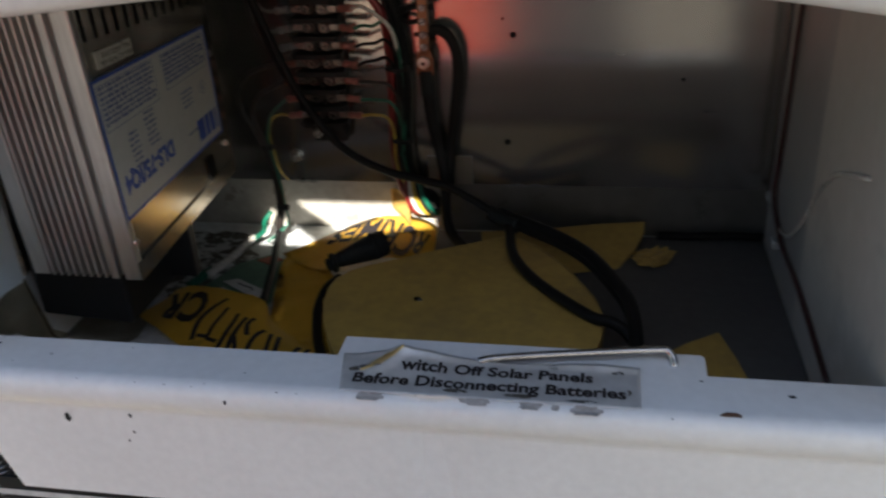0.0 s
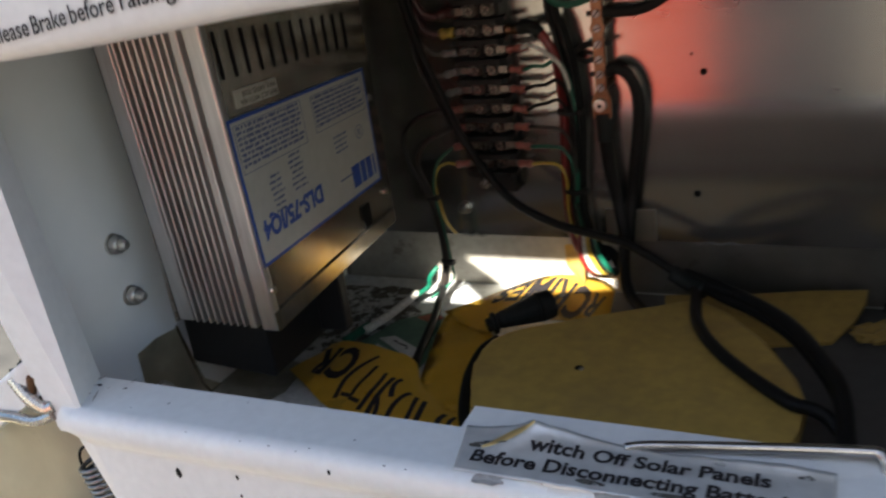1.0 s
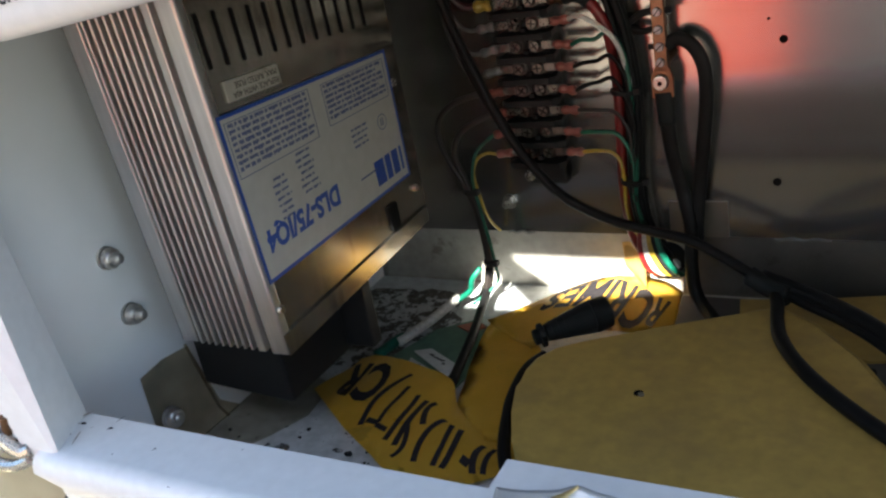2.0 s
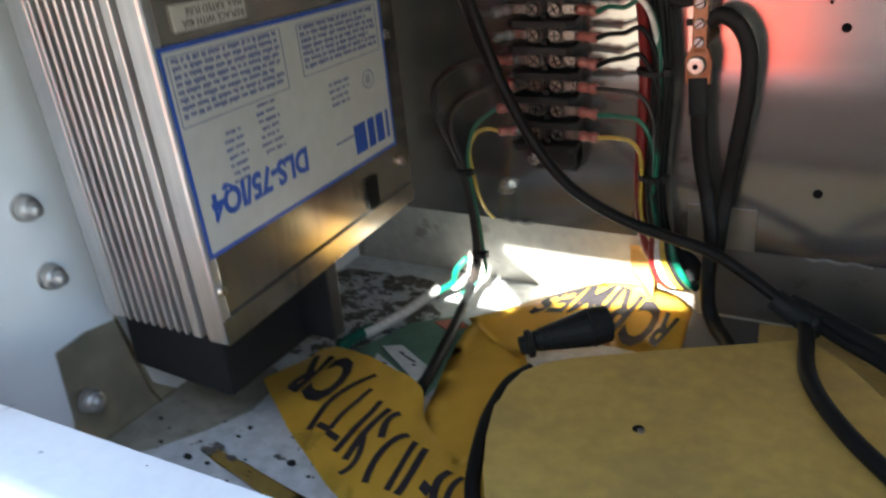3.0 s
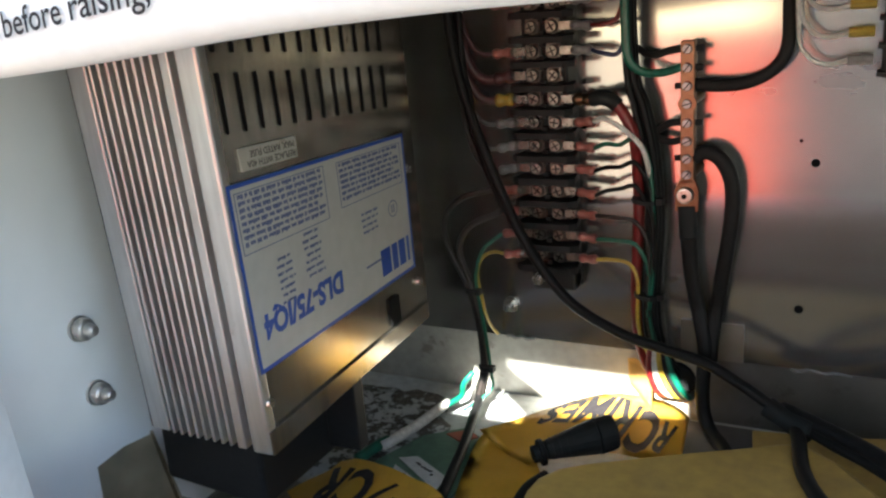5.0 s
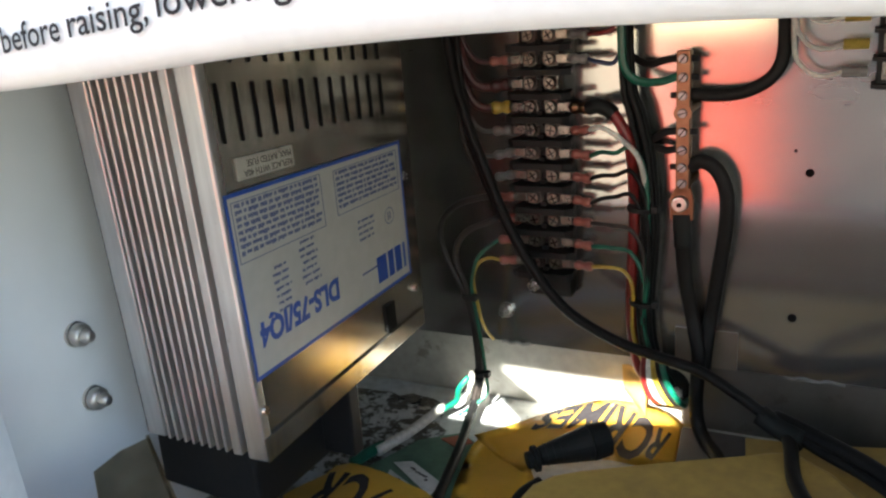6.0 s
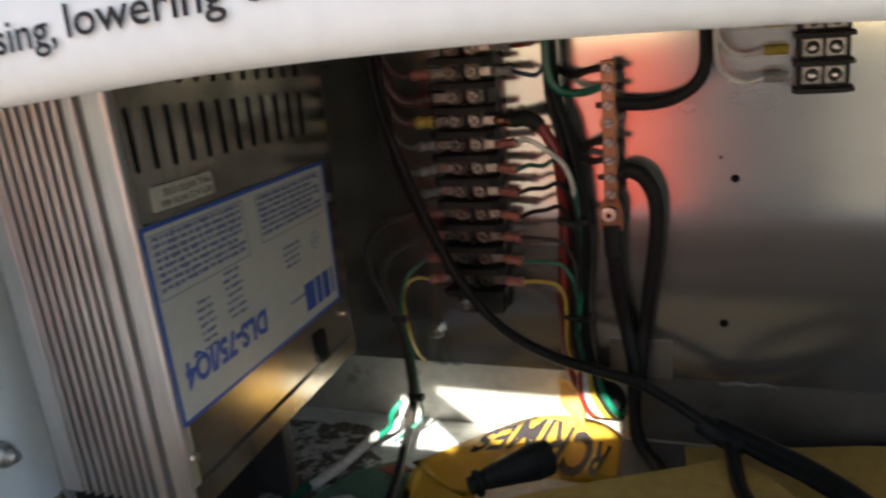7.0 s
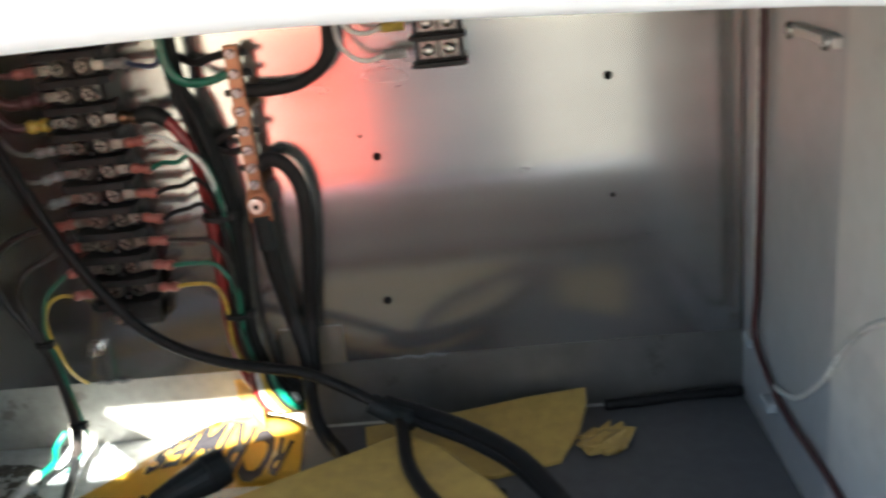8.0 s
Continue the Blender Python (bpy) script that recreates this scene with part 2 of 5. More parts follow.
GRIME.node_tree.links.new(torn.outputs[0], GRIME.node_tree.nodes["Material Output"].inputs["Surface"])
CLEAR_PALE = CLEAR.copy()
CLEAR_PALE.name = "dusty_clear_plastic"
CLEAR_PALE.node_tree.nodes[dusty.name].inputs["To Min"].default_value = 0.82
CLEAR_PALE.node_tree.nodes[thin.name].inputs["Color"].default_value = (0.92, 0.90, 0.85, 1)
for m in (BLACK, CABLE, RUBBER, SLOT, BLACK_INK):
    m.node_tree.nodes["Principled BSDF"].inputs["Specular IOR Level"].default_value = 0.14
RED = cloth("red_backlit_sheet", (0.37, 0.050, 0.034))
CREAM_SHEET = cloth("cream_backlit_sheet", (0.36, 0.32, 0.25))
GREY_SHEET = cloth("grey_backlit_sheet", (0.033, 0.032, 0.030))
TAN_SHEET = cloth("tan_backlit_sheet", (0.14, 0.13, 0.112))


# brushed along x: reflections smear sideways
brush = ALU.node_tree.nodes.new("ShaderNodeTangent")
brush.direction_type = "UV_MAP"
brush.uv_map = "brush"
ALU.node_tree.links.new(brush.outputs[0], ALU.node_tree.nodes["Principled BSDF"].inputs["Tangent"])
ALU.node_tree.nodes["Principled BSDF"].inputs["Anisotropic"].default_value = 0.65
# a duller second lobe from fine scratches and oxide
oxide = ALU.node_tree.nodes.new("ShaderNodeBsdfAnisotropic")
oxide.inputs["Color"].default_value = (0.38, 0.372, 0.36, 1)
oxide.inputs["Roughness"].default_value = 0.5
dulled = ALU.node_tree.nodes.new("ShaderNodeMixShader")
dulled.inputs[0].default_value = 0.22
ALU.node_tree.links.new(ALU.node_tree.nodes["Principled BSDF"].outputs[0], dulled.inputs[1])
ALU.node_tree.links.new(oxide.outputs[0], dulled.inputs[2])
ALU.node_tree.links.new(dulled.outputs[0], ALU.node_tree.nodes["Material Output"].inputs["Surface"])


# ---- builders ----
def place(ob, parent):
    if parent is not None:
        ob.parent = parent
        ob.matrix_parent_inverse = Matrix.Translation(-Vector(parent.location))
    return ob


def thing(name, at, label, category, group="", kind=""):
    ob = new(name)
    ob.empty_display_size = 0.02
    ob.location = at
    return tagged(ob, label, category, group, kind)


def link(name, bm, mat, smooth=False):
    me = bpy.data.meshes.new(name)
    bmesh.ops.recalc_face_normals(bm, faces=bm.faces)
    bm.to_mesh(me)
    bm.free()
    if smooth:
        for f in me.polygons:
            f.use_smooth = True
    for mm in mat if isinstance(mat, (list, tuple)) else [mat]:
        me.materials.append(mm)
    return new(name, me)


def part(name, bm, mat, parent, label="", smooth=False):
    """One mesh object under a thing or a part."""
    ob = place(link(name, bm, mat, smooth), parent)
    return tagged(ob, label)


def whole(name, bm, mat, label, category, group="", kind="", smooth=False):
    return tagged(link(name, bm, mat, smooth), label, category, group, kind)


def box(x0, y0, z0, x1, y1, z1, bevel=0.0, bm=None, seg=2):
    b = bm or bmesh.new()
    vs = [b.verts.new(p) for p in ((x0, y0, z0), (x1, y0, z0), (x1, y1, z0), (x0, y1, z0), (x0, y0, z1), (x1, y0, z1), (x1, y1, z1), (x0, y1, z1))]
    fs = [b.faces.new([vs[i] for i in q]) for q in ((3, 2, 1, 0), (4, 5, 6, 7), (0, 1, 5, 4), (1, 2, 6, 5), (2, 3, 7, 6), (3, 0, 4, 7))]
    if bevel:
        es = list({e for f in fs for e in f.edges})
        bmesh.ops.bevel(b, geom=es, offset=bevel, segments=seg, affect="EDGES", profile=0.5)
    return b


def rod(p0, p1, r0, r1=None, n=16, bm=None, bevel=0.0):
    """A round bar or cone from p0 to p1."""
    b = bm or bmesh.new()
    p0, p1 = Vector(p0), Vector(p1)
    r1 = r0 if r1 is None else r1
    q = (p1 - p0).to_track_quat("Z", "Y")
    rings = [[b.verts.new(p + q @ Vector((r * math.cos(2 * math.pi * i / n), r * math.sin(2 * math.pi * i / n), 0))) for i in range(n)] for p, r in ((p0, r0), (p1, r1))]
    for i in range(n):
        b.faces.new((rings[0][i], rings[0][(i + 1) % n], rings[1][(i + 1) % n], rings[1][i]))
    caps = [b.faces.new(rings[0][::-1]), b.faces.new(rings[1])]
    if bevel:
        bmesh.ops.bevel(b, geom=list({e for f in caps for e in f.edges}), offset=bevel, segments=2, affect="EDGES", profile=0.5)
    return b


def spline(points, sub=7):
    """A smooth run through the points."""
    p = [Vector(q) for q in points]
    if len(p) < 3:
        return p
    p = [2 * p[0] - p[1], *p, 2 * p[-1] - p[-2]]
    out = []
    for i in range(1, len(p) - 2):
        for k in range(sub):
            u = k / sub
            out.append(0.5 * ((2 * p[i]) + (p[i + 1] - p[i - 1]) * u + (2 * p[i - 1] - 5 * p[i] + 4 * p[i + 1] - p[i + 2]) * u * u + (3 * p[i] - p[i - 1] - 3 * p[i + 1] + p[i + 2]) * u ** 3))
    return out + [p[-2]]


def tube(points, r, n=10, sub=7, bm=None):
    """A cable through the points."""
    b = bm or bmesh.new()
    run = spline(points, sub)
    rings = []
    side = None
    for i, c in enumerate(run):
        way = (run[min(i + 1, len(run) - 1)] - run[max(i - 1, 0)]).normalized()
        if side is None:
            side = way.orthogonal().normalized()
        side = (side - way * side.dot(way)).normalized()
        up = way.cross(side)
        rings.append([b.verts.new(c + r * (math.cos(2 * math.pi * k / n) * side + math.sin(2 * math.pi * k / n) * up)) for k in range(n)])
    for a, c in zip(rings, rings[1:]):
        for k in range(n):
            b.faces.new((a[k], a[(k + 1) % n], c[(k + 1) % n], c[k]))
    b.faces.new(rings[0][::-1])
    b.faces.new(rings[-1])
    return b


def lathe(p0, p1, radii, n=12):
    """A round body from p0 to p1 whose radius follows the list."""
    b = bmesh.new()
    p0, p1 = Vector(p0), Vector(p1)
    q = (p1 - p0).to_track_quat("Z", "Y")
    rings = []
    for k, r in enumerate(radii):
        c = p0.lerp(p1, k / (len(radii) - 1))
        rings.append([b.verts.new(c + q @ Vector((r * math.cos(2 * math.pi * i / n), r * math.sin(2 * math.pi * i / n), 0))) for i in range(n)])
    for a, c in zip(rings, rings[1:]):
        for i in range(n):
            b.faces.new((a[i], a[(i + 1) % n], c[(i + 1) % n], c[i]))
    b.faces.new(rings[0][::-1])
    b.faces.new(rings[-1])
    return b


def slab(outline, z0, z1, bevel=0.0, bm=None, height=None):
    """A flat sheet with the given outline in x and y. height(x, y) lifts it."""
    b = bm or bmesh.new()
    lift = height or (lambda x, y: 0.0)
    lo = [b.verts.new((x, y, z0 + lift(x, y))) for x, y in outline]
    hi = [b.verts.new((x, y, z1 + lift(x, y))) for x, y in outline]
    n = len(outline)
    top = b.faces.new(hi)
    b.faces.new(lo[::-1])
    for i in range(n):
        b.faces.new((lo[i], lo[(i + 1) % n], hi[(i + 1) % n], hi[i]))
    if bevel:
        bmesh.ops.bevel(b, geom=list(top.edges), offset=bevel, segments=2, affect="EDGES", profile=0.5)
    return b


def extrude_x(profile, x0, x1, steps=1, shift=None, bm=None):
    """A profile in y and z run along x; shift(x, y, z) bends it."""
    b = bm or bmesh.new()
    shift = shift or (lambda x, y, z: (x, y, z))
    rows = [[b.verts.new(shift(x0 + (x1 - x0) * i / steps, y, z)) for y, z in profile] for i in range(steps + 1)]
    n = len(profile)
    for a, c in zip(rows, rows[1:]):
        for k in range(n):
            b.faces.new((a[k], a[(k + 1) % n], c[(k + 1) % n], c[k]))
    b.faces.new(rows[0][::-1])
    b.faces.new(rows[-1])
    return b


def words(name, text, size, matrix, mat, parent, depth=0.0001, width=1.0, shear=0.0, label="", bold=0.0):
    """Lettering in the built-in font as a mesh; the origin is the start of its base line."""
    cu = bpy.data.curves.new(name, "FONT")
    cu.body, cu.size, cu.extrude, cu.resolution_u, cu.shear, cu.offset = text, size, depth, 3, shear, bold
    tmp = bpy.data.objects.new(name, cu)
    scene.collection.objects.link(tmp)
    me = bpy.data.meshes.new_from_object(tmp.evaluated_get(bpy.context.evaluated_depsgraph_get()))
    bpy.data.objects.remove(tmp)
    trim = bmesh.new()
    trim.from_mesh(me)
    bmesh.ops.delete(trim, geom=[v for v in trim.verts if not -0.5 * size * (1 + 3 * text.count("\n")) < v.co.y < 1.1 * size], context="VERTS")
    trim.to_mesh(me)
    trim.free()
    me.transform(matrix @ Matrix.Diagonal((width, 1, 1, 1)))
    me.materials.append(mat)
    ob = place(new(name, me), parent)
    return tagged(ob, label)
# ---- the box: floor, walls, front ----
FZ = -0.018
whole("floor", box(-0.012, -0.347, FZ - 0.004, 0.519, 0.006, FZ), FLOOR, "grimy white painted metal floor with black specks", "floor", kind="structure")
# the dark strip is added to keep light out below the rail
whole("floor_lip", box(-0.012, -0.3468, FZ - 0.012, 0.519, -0.3452, -0.009), RUBBER, "dark strip added to close the gap under the front rail", "lip", kind="structure")
LEAN = 0.035
back = whole("wall_back", box(-0.008, 0.0022, FZ, 0.515, 0.006, 0.42), DULL, "dull grey metal back wall of the equipment box", "wall", kind="structure")
for v in back.data.vertices:
    v.co.y += (v.co.z - FZ) * 0.0305
# sunlight on this stretch of wall is put into a paler colour
whole("skirt_panel", box(-0.008, 0.0008, FZ, 0.2485, 0.0022, 0.0272, 0.0003), SKIRT, "dirty strip along the foot of the back wall, cream for the sunlight on it", "panel", kind="structure")
whole("wall_left", box(-0.012, -0.317, FZ, -0.008, 0.020, 0.42), WHITE_IN, "white painted metal side wall", "wall", kind="structure")
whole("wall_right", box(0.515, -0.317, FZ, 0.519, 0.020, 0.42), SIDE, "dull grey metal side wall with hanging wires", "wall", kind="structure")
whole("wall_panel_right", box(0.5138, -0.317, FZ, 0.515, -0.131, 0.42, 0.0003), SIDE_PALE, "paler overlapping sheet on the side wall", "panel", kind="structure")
whole("ceiling", box(-0.012, -0.352, 0.42, 0.519, 0.020, 0.424), WHITE_IN, "white painted metal roof of the box", "ceiling", kind="structure")


def rail_shift(x, y, z):
    dent = math.exp(-((x - 0.302) / 0.012) ** 2)
    if y < -0.345 and z > 0.03:
        y, z = y + 0.0035 * dent, z - 0.003 * dent
    if x < 0.143 and z < 0.06:
        x += (0.013 + (0.06 - z) * 0.20) * (0.143 - x) / 0.1
    return (x, y, z)


RAIL = [(-0.317, 0.065), (-0.317, 0.068), (-0.345, 0.0685), (-0.3478, 0.0681), (-0.350, 0.0671), (-0.3517, 0.0655), (-0.3528, 0.063), (-0.3533, 0.060), (-0.3531, 0.0565), (-0.3522, 0.0535), (-0.3508, 0.051), (-0.3497, 0.0495), (-0.3492, 0.047)]
front = thing("front_rail", (0.25, -0.34, FZ), "white painted sheet-metal front rail, chipped and dented", "rail", kind="structure")
part("rail", extrude_x([*RAIL, (-0.3492, -0.012), (-0.347, -0.012), (-0.347, 0.063)], 0.034, 0.56, 60, rail_shift), WHITE, front, smooth=False)
for f in front.children[0].data.polygons:
    f.use_smooth = f.center.y < -0.3462 and 0.049 < f.center.z < 0.0685 and abs(f.normal.x) < 0.5

whole("post_left", extrude_x([(-0.347, 0.052), (-0.347, 0.42), (-0.317, 0.42), (-0.317, 0.052)], 0.0215, 0.0435, 1,
      lambda x, y, z: (x - (0.012 if y > -0.33 else 0.0) - (z - 0.07) * (0.11 if y > -0.33 else 0.27), y, z)), WHITE, "white painted corner post beside the opening", "post", kind="structure")
whole("post_right", box(0.52, -0.347, -0.045, 0.56, -0.317, 0.42), WHITE, "white painted corner post", "post", kind="structure")


LID_X = (-0.02, 0.11, 0.13, 0.16, 0.20, 0.23, 0.26, 0.31, 0.345, 0.43, 0.445, 0.47, 0.56)
LID_Z = (0.2400, 0.2483, 0.2497, 0.2522, 0.2562, 0.2577, 0.2592, 0.2597, 0.2594, 0.2535, 0.2520, 0.2468, 0.2360)


def lid_shift(x, y, z):
    edge = sum(np.interp(x + d, LID_X, LID_Z) for d in (-0.02, -0.01, 0.0, 0.01, 0.02)) / 5
    return (x, y, z + float(edge) * (1 if z < 0.1 else 0) + (0.30 if z >= 0.1 else 0))


lip = [(-0.334, 0.006), (-0.337, 0.001), (-0.341, -0.0002), (-0.3455, 0.0), (-0.3485, 0.0012), (-0.3505, 0.0035), (-0.3517, 0.007), (-0.352, 0.013), (-0.3523, 0.03), (-0.354, 0.12), (-0.334, 0.12)]
lid = thing("upper_panel", (0.25, -0.34, 0.26), "white painted upper panel with black lettering and a rolled edge", "panel", kind="structure")
part("panel", extrude_x(lip, -0.02, 0.56, 60, lid_shift), WHITE, lid, smooth=True)
plate = thing("mounting_plate", (0.3, 0.0, 0.03), "brushed aluminium mounting plate with drilled holes", "metal plate", kind="structure")
sheet_ob = part("plate_sheet", box(0.005, 0.0, 0.0275, 0.512, 0.002, 0.41), ALU, plate)
for v in sheet_ob.data.vertices:
    v.co.y += (v.co.z - 0.05) * LEAN
grain_map = sheet_ob.data.uv_layers.new(name="brush")
for lp in sheet_ob.data.loops:
    co = sheet_ob.data.vertices[lp.vertex_index].co
    grain_map.data[lp.index].uv = (co.x + 0.01 * co.y, co.z + 0.01 * co.y)

# ---- outside ----
whole("ground", box(-400, -400, -0.95, 400, 400, -0.9), GROUND, "dark asphalt ground round the trailer", "ground", kind="structure")
# added dark sheet: the shade on the right floor as a darker colour
whole("floor_mat", box(0.238, -0.316, FZ, 0.5135, -0.004, FZ + 0.002, 0.0006), FLOOR_SHADE, "dark grey sheet added on the box floor for its shade", "mat", kind="structure")
# unseen panels added to block the sun, all but a small patch
board = thing("sign_frame", (0.4, -0.89, -0.9), "unseen grey panels on two posts, added to shape the sun patch", "sign frame")
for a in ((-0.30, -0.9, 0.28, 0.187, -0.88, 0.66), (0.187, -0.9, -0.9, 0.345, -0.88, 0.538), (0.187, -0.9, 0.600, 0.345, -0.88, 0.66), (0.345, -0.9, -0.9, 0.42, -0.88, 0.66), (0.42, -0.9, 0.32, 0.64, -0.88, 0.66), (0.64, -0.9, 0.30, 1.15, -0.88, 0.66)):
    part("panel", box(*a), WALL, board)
# strips added across the gap to trim the edges of the sun patch
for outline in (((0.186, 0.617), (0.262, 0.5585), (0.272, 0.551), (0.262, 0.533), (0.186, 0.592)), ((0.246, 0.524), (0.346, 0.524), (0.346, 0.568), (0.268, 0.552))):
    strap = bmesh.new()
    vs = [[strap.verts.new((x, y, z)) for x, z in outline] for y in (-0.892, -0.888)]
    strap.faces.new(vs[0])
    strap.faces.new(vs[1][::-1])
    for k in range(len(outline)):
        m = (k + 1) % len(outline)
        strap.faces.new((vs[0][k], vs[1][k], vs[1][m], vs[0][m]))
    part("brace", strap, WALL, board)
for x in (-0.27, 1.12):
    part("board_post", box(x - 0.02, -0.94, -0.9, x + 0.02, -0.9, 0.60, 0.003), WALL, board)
# unseen stripes on poles, added to colour the reflections in the plate
banner = thing("cloth_banner", (0.0, -1.02, -0.9), "unseen red, cream, grey and tan stripes added for the plate's reflections", "banner")


def hanging(x0, x1):
    b = bmesh.new()
    rows = [[b.verts.new((x0 + (x1 - x0) * i / 8, -1.02 + 0.01 * math.sin((x0 + (x1 - x0) * i / 8) * 40), z)) for i in range(9)] for z in (-0.08, 0.24)]
    for i in range(8):
        b.faces.new((rows[0][i], rows[0][i + 1], rows[1][i + 1], rows[1][i]))
    return b


part("red_stripe", hanging(-0.02, 0.19), RED, banner)
part("cream_stripe", hanging(-0.17, -0.02), CREAM_SHEET, banner)
part("grey_stripe", hanging(0.19, 0.40), GREY_SHEET, banner)
part("tan_stripe", hanging(0.40, 0.66), TAN_SHEET, banner)
for x in (-0.18, 0.67):
    part("pole", rod((x, -1.02, -0.9), (x, -1.02, 0.3), 0.012), STEEL, banner)

# ---- battery charger ----
charger = thing("battery_charger", (0.06, -0.16, 0.06), "silver finned battery charger with blue and white label, mounted upside down", "battery charger")
X1, Y0, Y1, Z0, Z1 = 0.098, -0.248, -0.079, 0.06, 0.33
part("case", box(0.028, Y0 + 0.006, Z0 + 0.001, X1 - 0.001, Y1, Z1, 0.0008), CASE, charger, "warm silver sheet-metal case", smooth=False)
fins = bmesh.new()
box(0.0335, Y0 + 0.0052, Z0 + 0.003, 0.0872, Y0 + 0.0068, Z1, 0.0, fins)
part("side_extrusion", fins, FIN_SHADE, charger, "valleys of the heat sink, their shade put into a darker metal")
part("mounting_flange", box(-0.0078, -0.2155, 0.046, -0.0050, -0.10, Z1, 0.0006), STEEL, charger, "flat grey mounting flange against the wall")
# black strip drawn where the edge strip's contact shadow falls
part("seam", box(0.0222, Y0 + 0.0012, Z0 + 0.004, 0.0240, Y0 + 0.0055, Z1), SLOT, charger, "dark strip standing in for the shadow beside the edge strip")
part("edge_strip", box(0.0240, Y0 - 0.0003, Z0 + 0.004, 0.0352, Y0 + 0.0055, Z1, 0.0008), ALU_FIN, charger)
for i in range(8):
    x = 0.0364 + i * 0.00515
    part("fin", box(x, Y0, Z0 + 0.003 - i * 0.0002, x + 0.0018, Y0 + 0.006, Z1, 0.0006), ALU_FIN, charger)
part("rib_strip", box(0.0775, Y0 + 0.0002, Z0 + 0.0012, 0.0826, Y0 + 0.006, Z1, 0.0006), ALU_FIN, charger)
part("corner_strip", box(0.0862, Y0, Z0, X1, Y0 + 0.0065, Z1, 0.0015), ALU_FIN, charger)
part("bottom_flange", box(X1 - 0.0005, Y0 + 0.0005, Z0, X1 + 0.0006, Y1 - 0.003, Z0 + 0.0125, 0.0004), CASE, charger)
for i in range(12):
    y = -0.2372 + i * 0.01192
    part("vent_slot", box(X1 - 0.0012, y - 0.0010, 0.2125 - i * 0.0003, X1 + 0.0002, y + 0.0010, 0.2385 - i * 0.0004, 0.0009), SLOT, charger)
    part("vent_slot", box(X1 - 0.0012, y - 0.0010, 0.2465 - i * 0.0004, X1 + 0.0002, y + 0.0010, 0.274, 0.0009), SLOT, charger)
label = part("label", box(X1 - 0.0008, -0.2455, 0.1025, X1 + 0.0003, -0.0935, 0.1915), LABEL, charger, "white label with blue border and printed text")
FX = X1 + 0.0003
for a in ((-0.2455, 0.1025, -0.0935, 0.1045), (-0.2455, 0.1895, -0.0935, 0.1915), (-0.2455, 0.1045, -0.2437, 0.1895), (-0.0953, 0.1045, -0.0935, 0.1895)):
    part("border", box(FX - 0.0004, a[0], a[1], FX + 0.00012, a[2], a[3]), BLUE, label)


def on_label(y, z):
    """Upside-down writing on the label face: it starts at y and runs towards the front."""
    return Matrix(((0, 0, 1, FX), (-1, 0, 0, y), (0, -1, 0, z), (0, 0, 0, 1)))


def flat_bar(y0, z0, y1, z1):
    return box(FX - 0.0003, y0, z0, FX + 0.0001, y1, z1)


words("model_lettering", "DLS-75/IQ4", 0.0160, on_label(-0.1700, 0.1285), BLUE, label, width=0.86, bold=0.0007, shear=0.08)
# maker's mark, drawn as plain shapes
for a in ((-0.1010, -0.0985), (-0.1105, -0.1035), (-0.1185, -0.1125), (-0.1310, -0.1205)):
    part("maker_mark", flat_bar(a[0], 0.1098, a[1], 0.1265), BLUE, label)
part("maker_mark", flat_bar(-0.1470, 0.121, -0.128, 0.1222), INK, label)
rnd = random.Random(4)


def print_line(y0, y1, z, tall):
    """One line of small unreadable print, as bars of uneven width and height."""
    b = bmesh.new()
    y = y0
    while y < y1 - 0.001:
        for _ in range(rnd.randint(2, 7)):
            w = rnd.uniform(0.0006, 0.0012)
            if y + w > y1:
                break
            h = tall * rnd.choice((0.72, 0.72, 1.0, 0.85))
            box(FX - 0.0003, y, z + tall - h, FX + 0.0001, y + w, z + tall, bm=b)
            y += w + 0.00022
        y += 0.0011
    return b


for (ya, yb, za, zb) in ((-0.242, -0.1745, 0.1592, 0.187), (-0.163, -0.0985, 0.1615, 0.1862)):
    for a in ((ya, za, yb, za + 0.0004), (ya, zb, yb, zb + 0.0004), (ya, za, ya + 0.0004, zb), (yb - 0.0004, za, yb, zb)):
        part("print_frame", flat_bar(*a), INK, label)
    z = zb - 0.0028
    while z > za + 0.001:
        part("print_line", print_line(ya + 0.002, yb - 0.002 - rnd.choice((0, 0, 0.006)), z, 0.0022), INK, label)
        z -= 0.0031
for (ya, yb, za, zb) in ((-0.222, -0.208, 0.128, 0.152), (-0.200, -0.184, 0.132, 0.158), (-0.147, -0.128, 0.140, 0.154)):
    z = zb - 0.002
    while z > za:
        part("print_line", print_line(ya + rnd.uniform(0, 0.003), yb - rnd.uniform(0, 0.003), z, 0.0016), INK, label)
        z -= 0.0036
ring = bmesh.new()
for k in range(20):
    a0, a1 = 2 * math.pi * k / 20, 2 * math.pi * (k + 1) / 20
    vs = [ring.verts.new((FX + 0.0001, -0.1125 + r * math.cos(a), 0.148 + r * math.sin(a))) for r, a in ((0.0052, a0), (0.0052, a1), (0.0046, a1), (0.0046, a0))]
    ring.faces.new(vs)
part("print_ring", ring, INK, label)
part("print_bar", flat_bar(-0.1140, 0.1455, -0.1132, 0.1505), INK, label)
part("print_bar", flat_bar(-0.1118, 0.1455, -0.1110, 0.1505), INK, label)
sticker = part("fuse_sticker", box(X1 - 0.0008, -0.2335, 0.1955, X1 + 0.0003, -0.193, 0.2055), CLEAR_STICKER, charger, "small clear sticker with printed lines")
words("sticker_print", "REPLACE WITH 40A\nMAX. RATED FUSE", 0.0044, on_label(-0.1945, 0.1995), BLACK_INK, sticker, width=0.9)
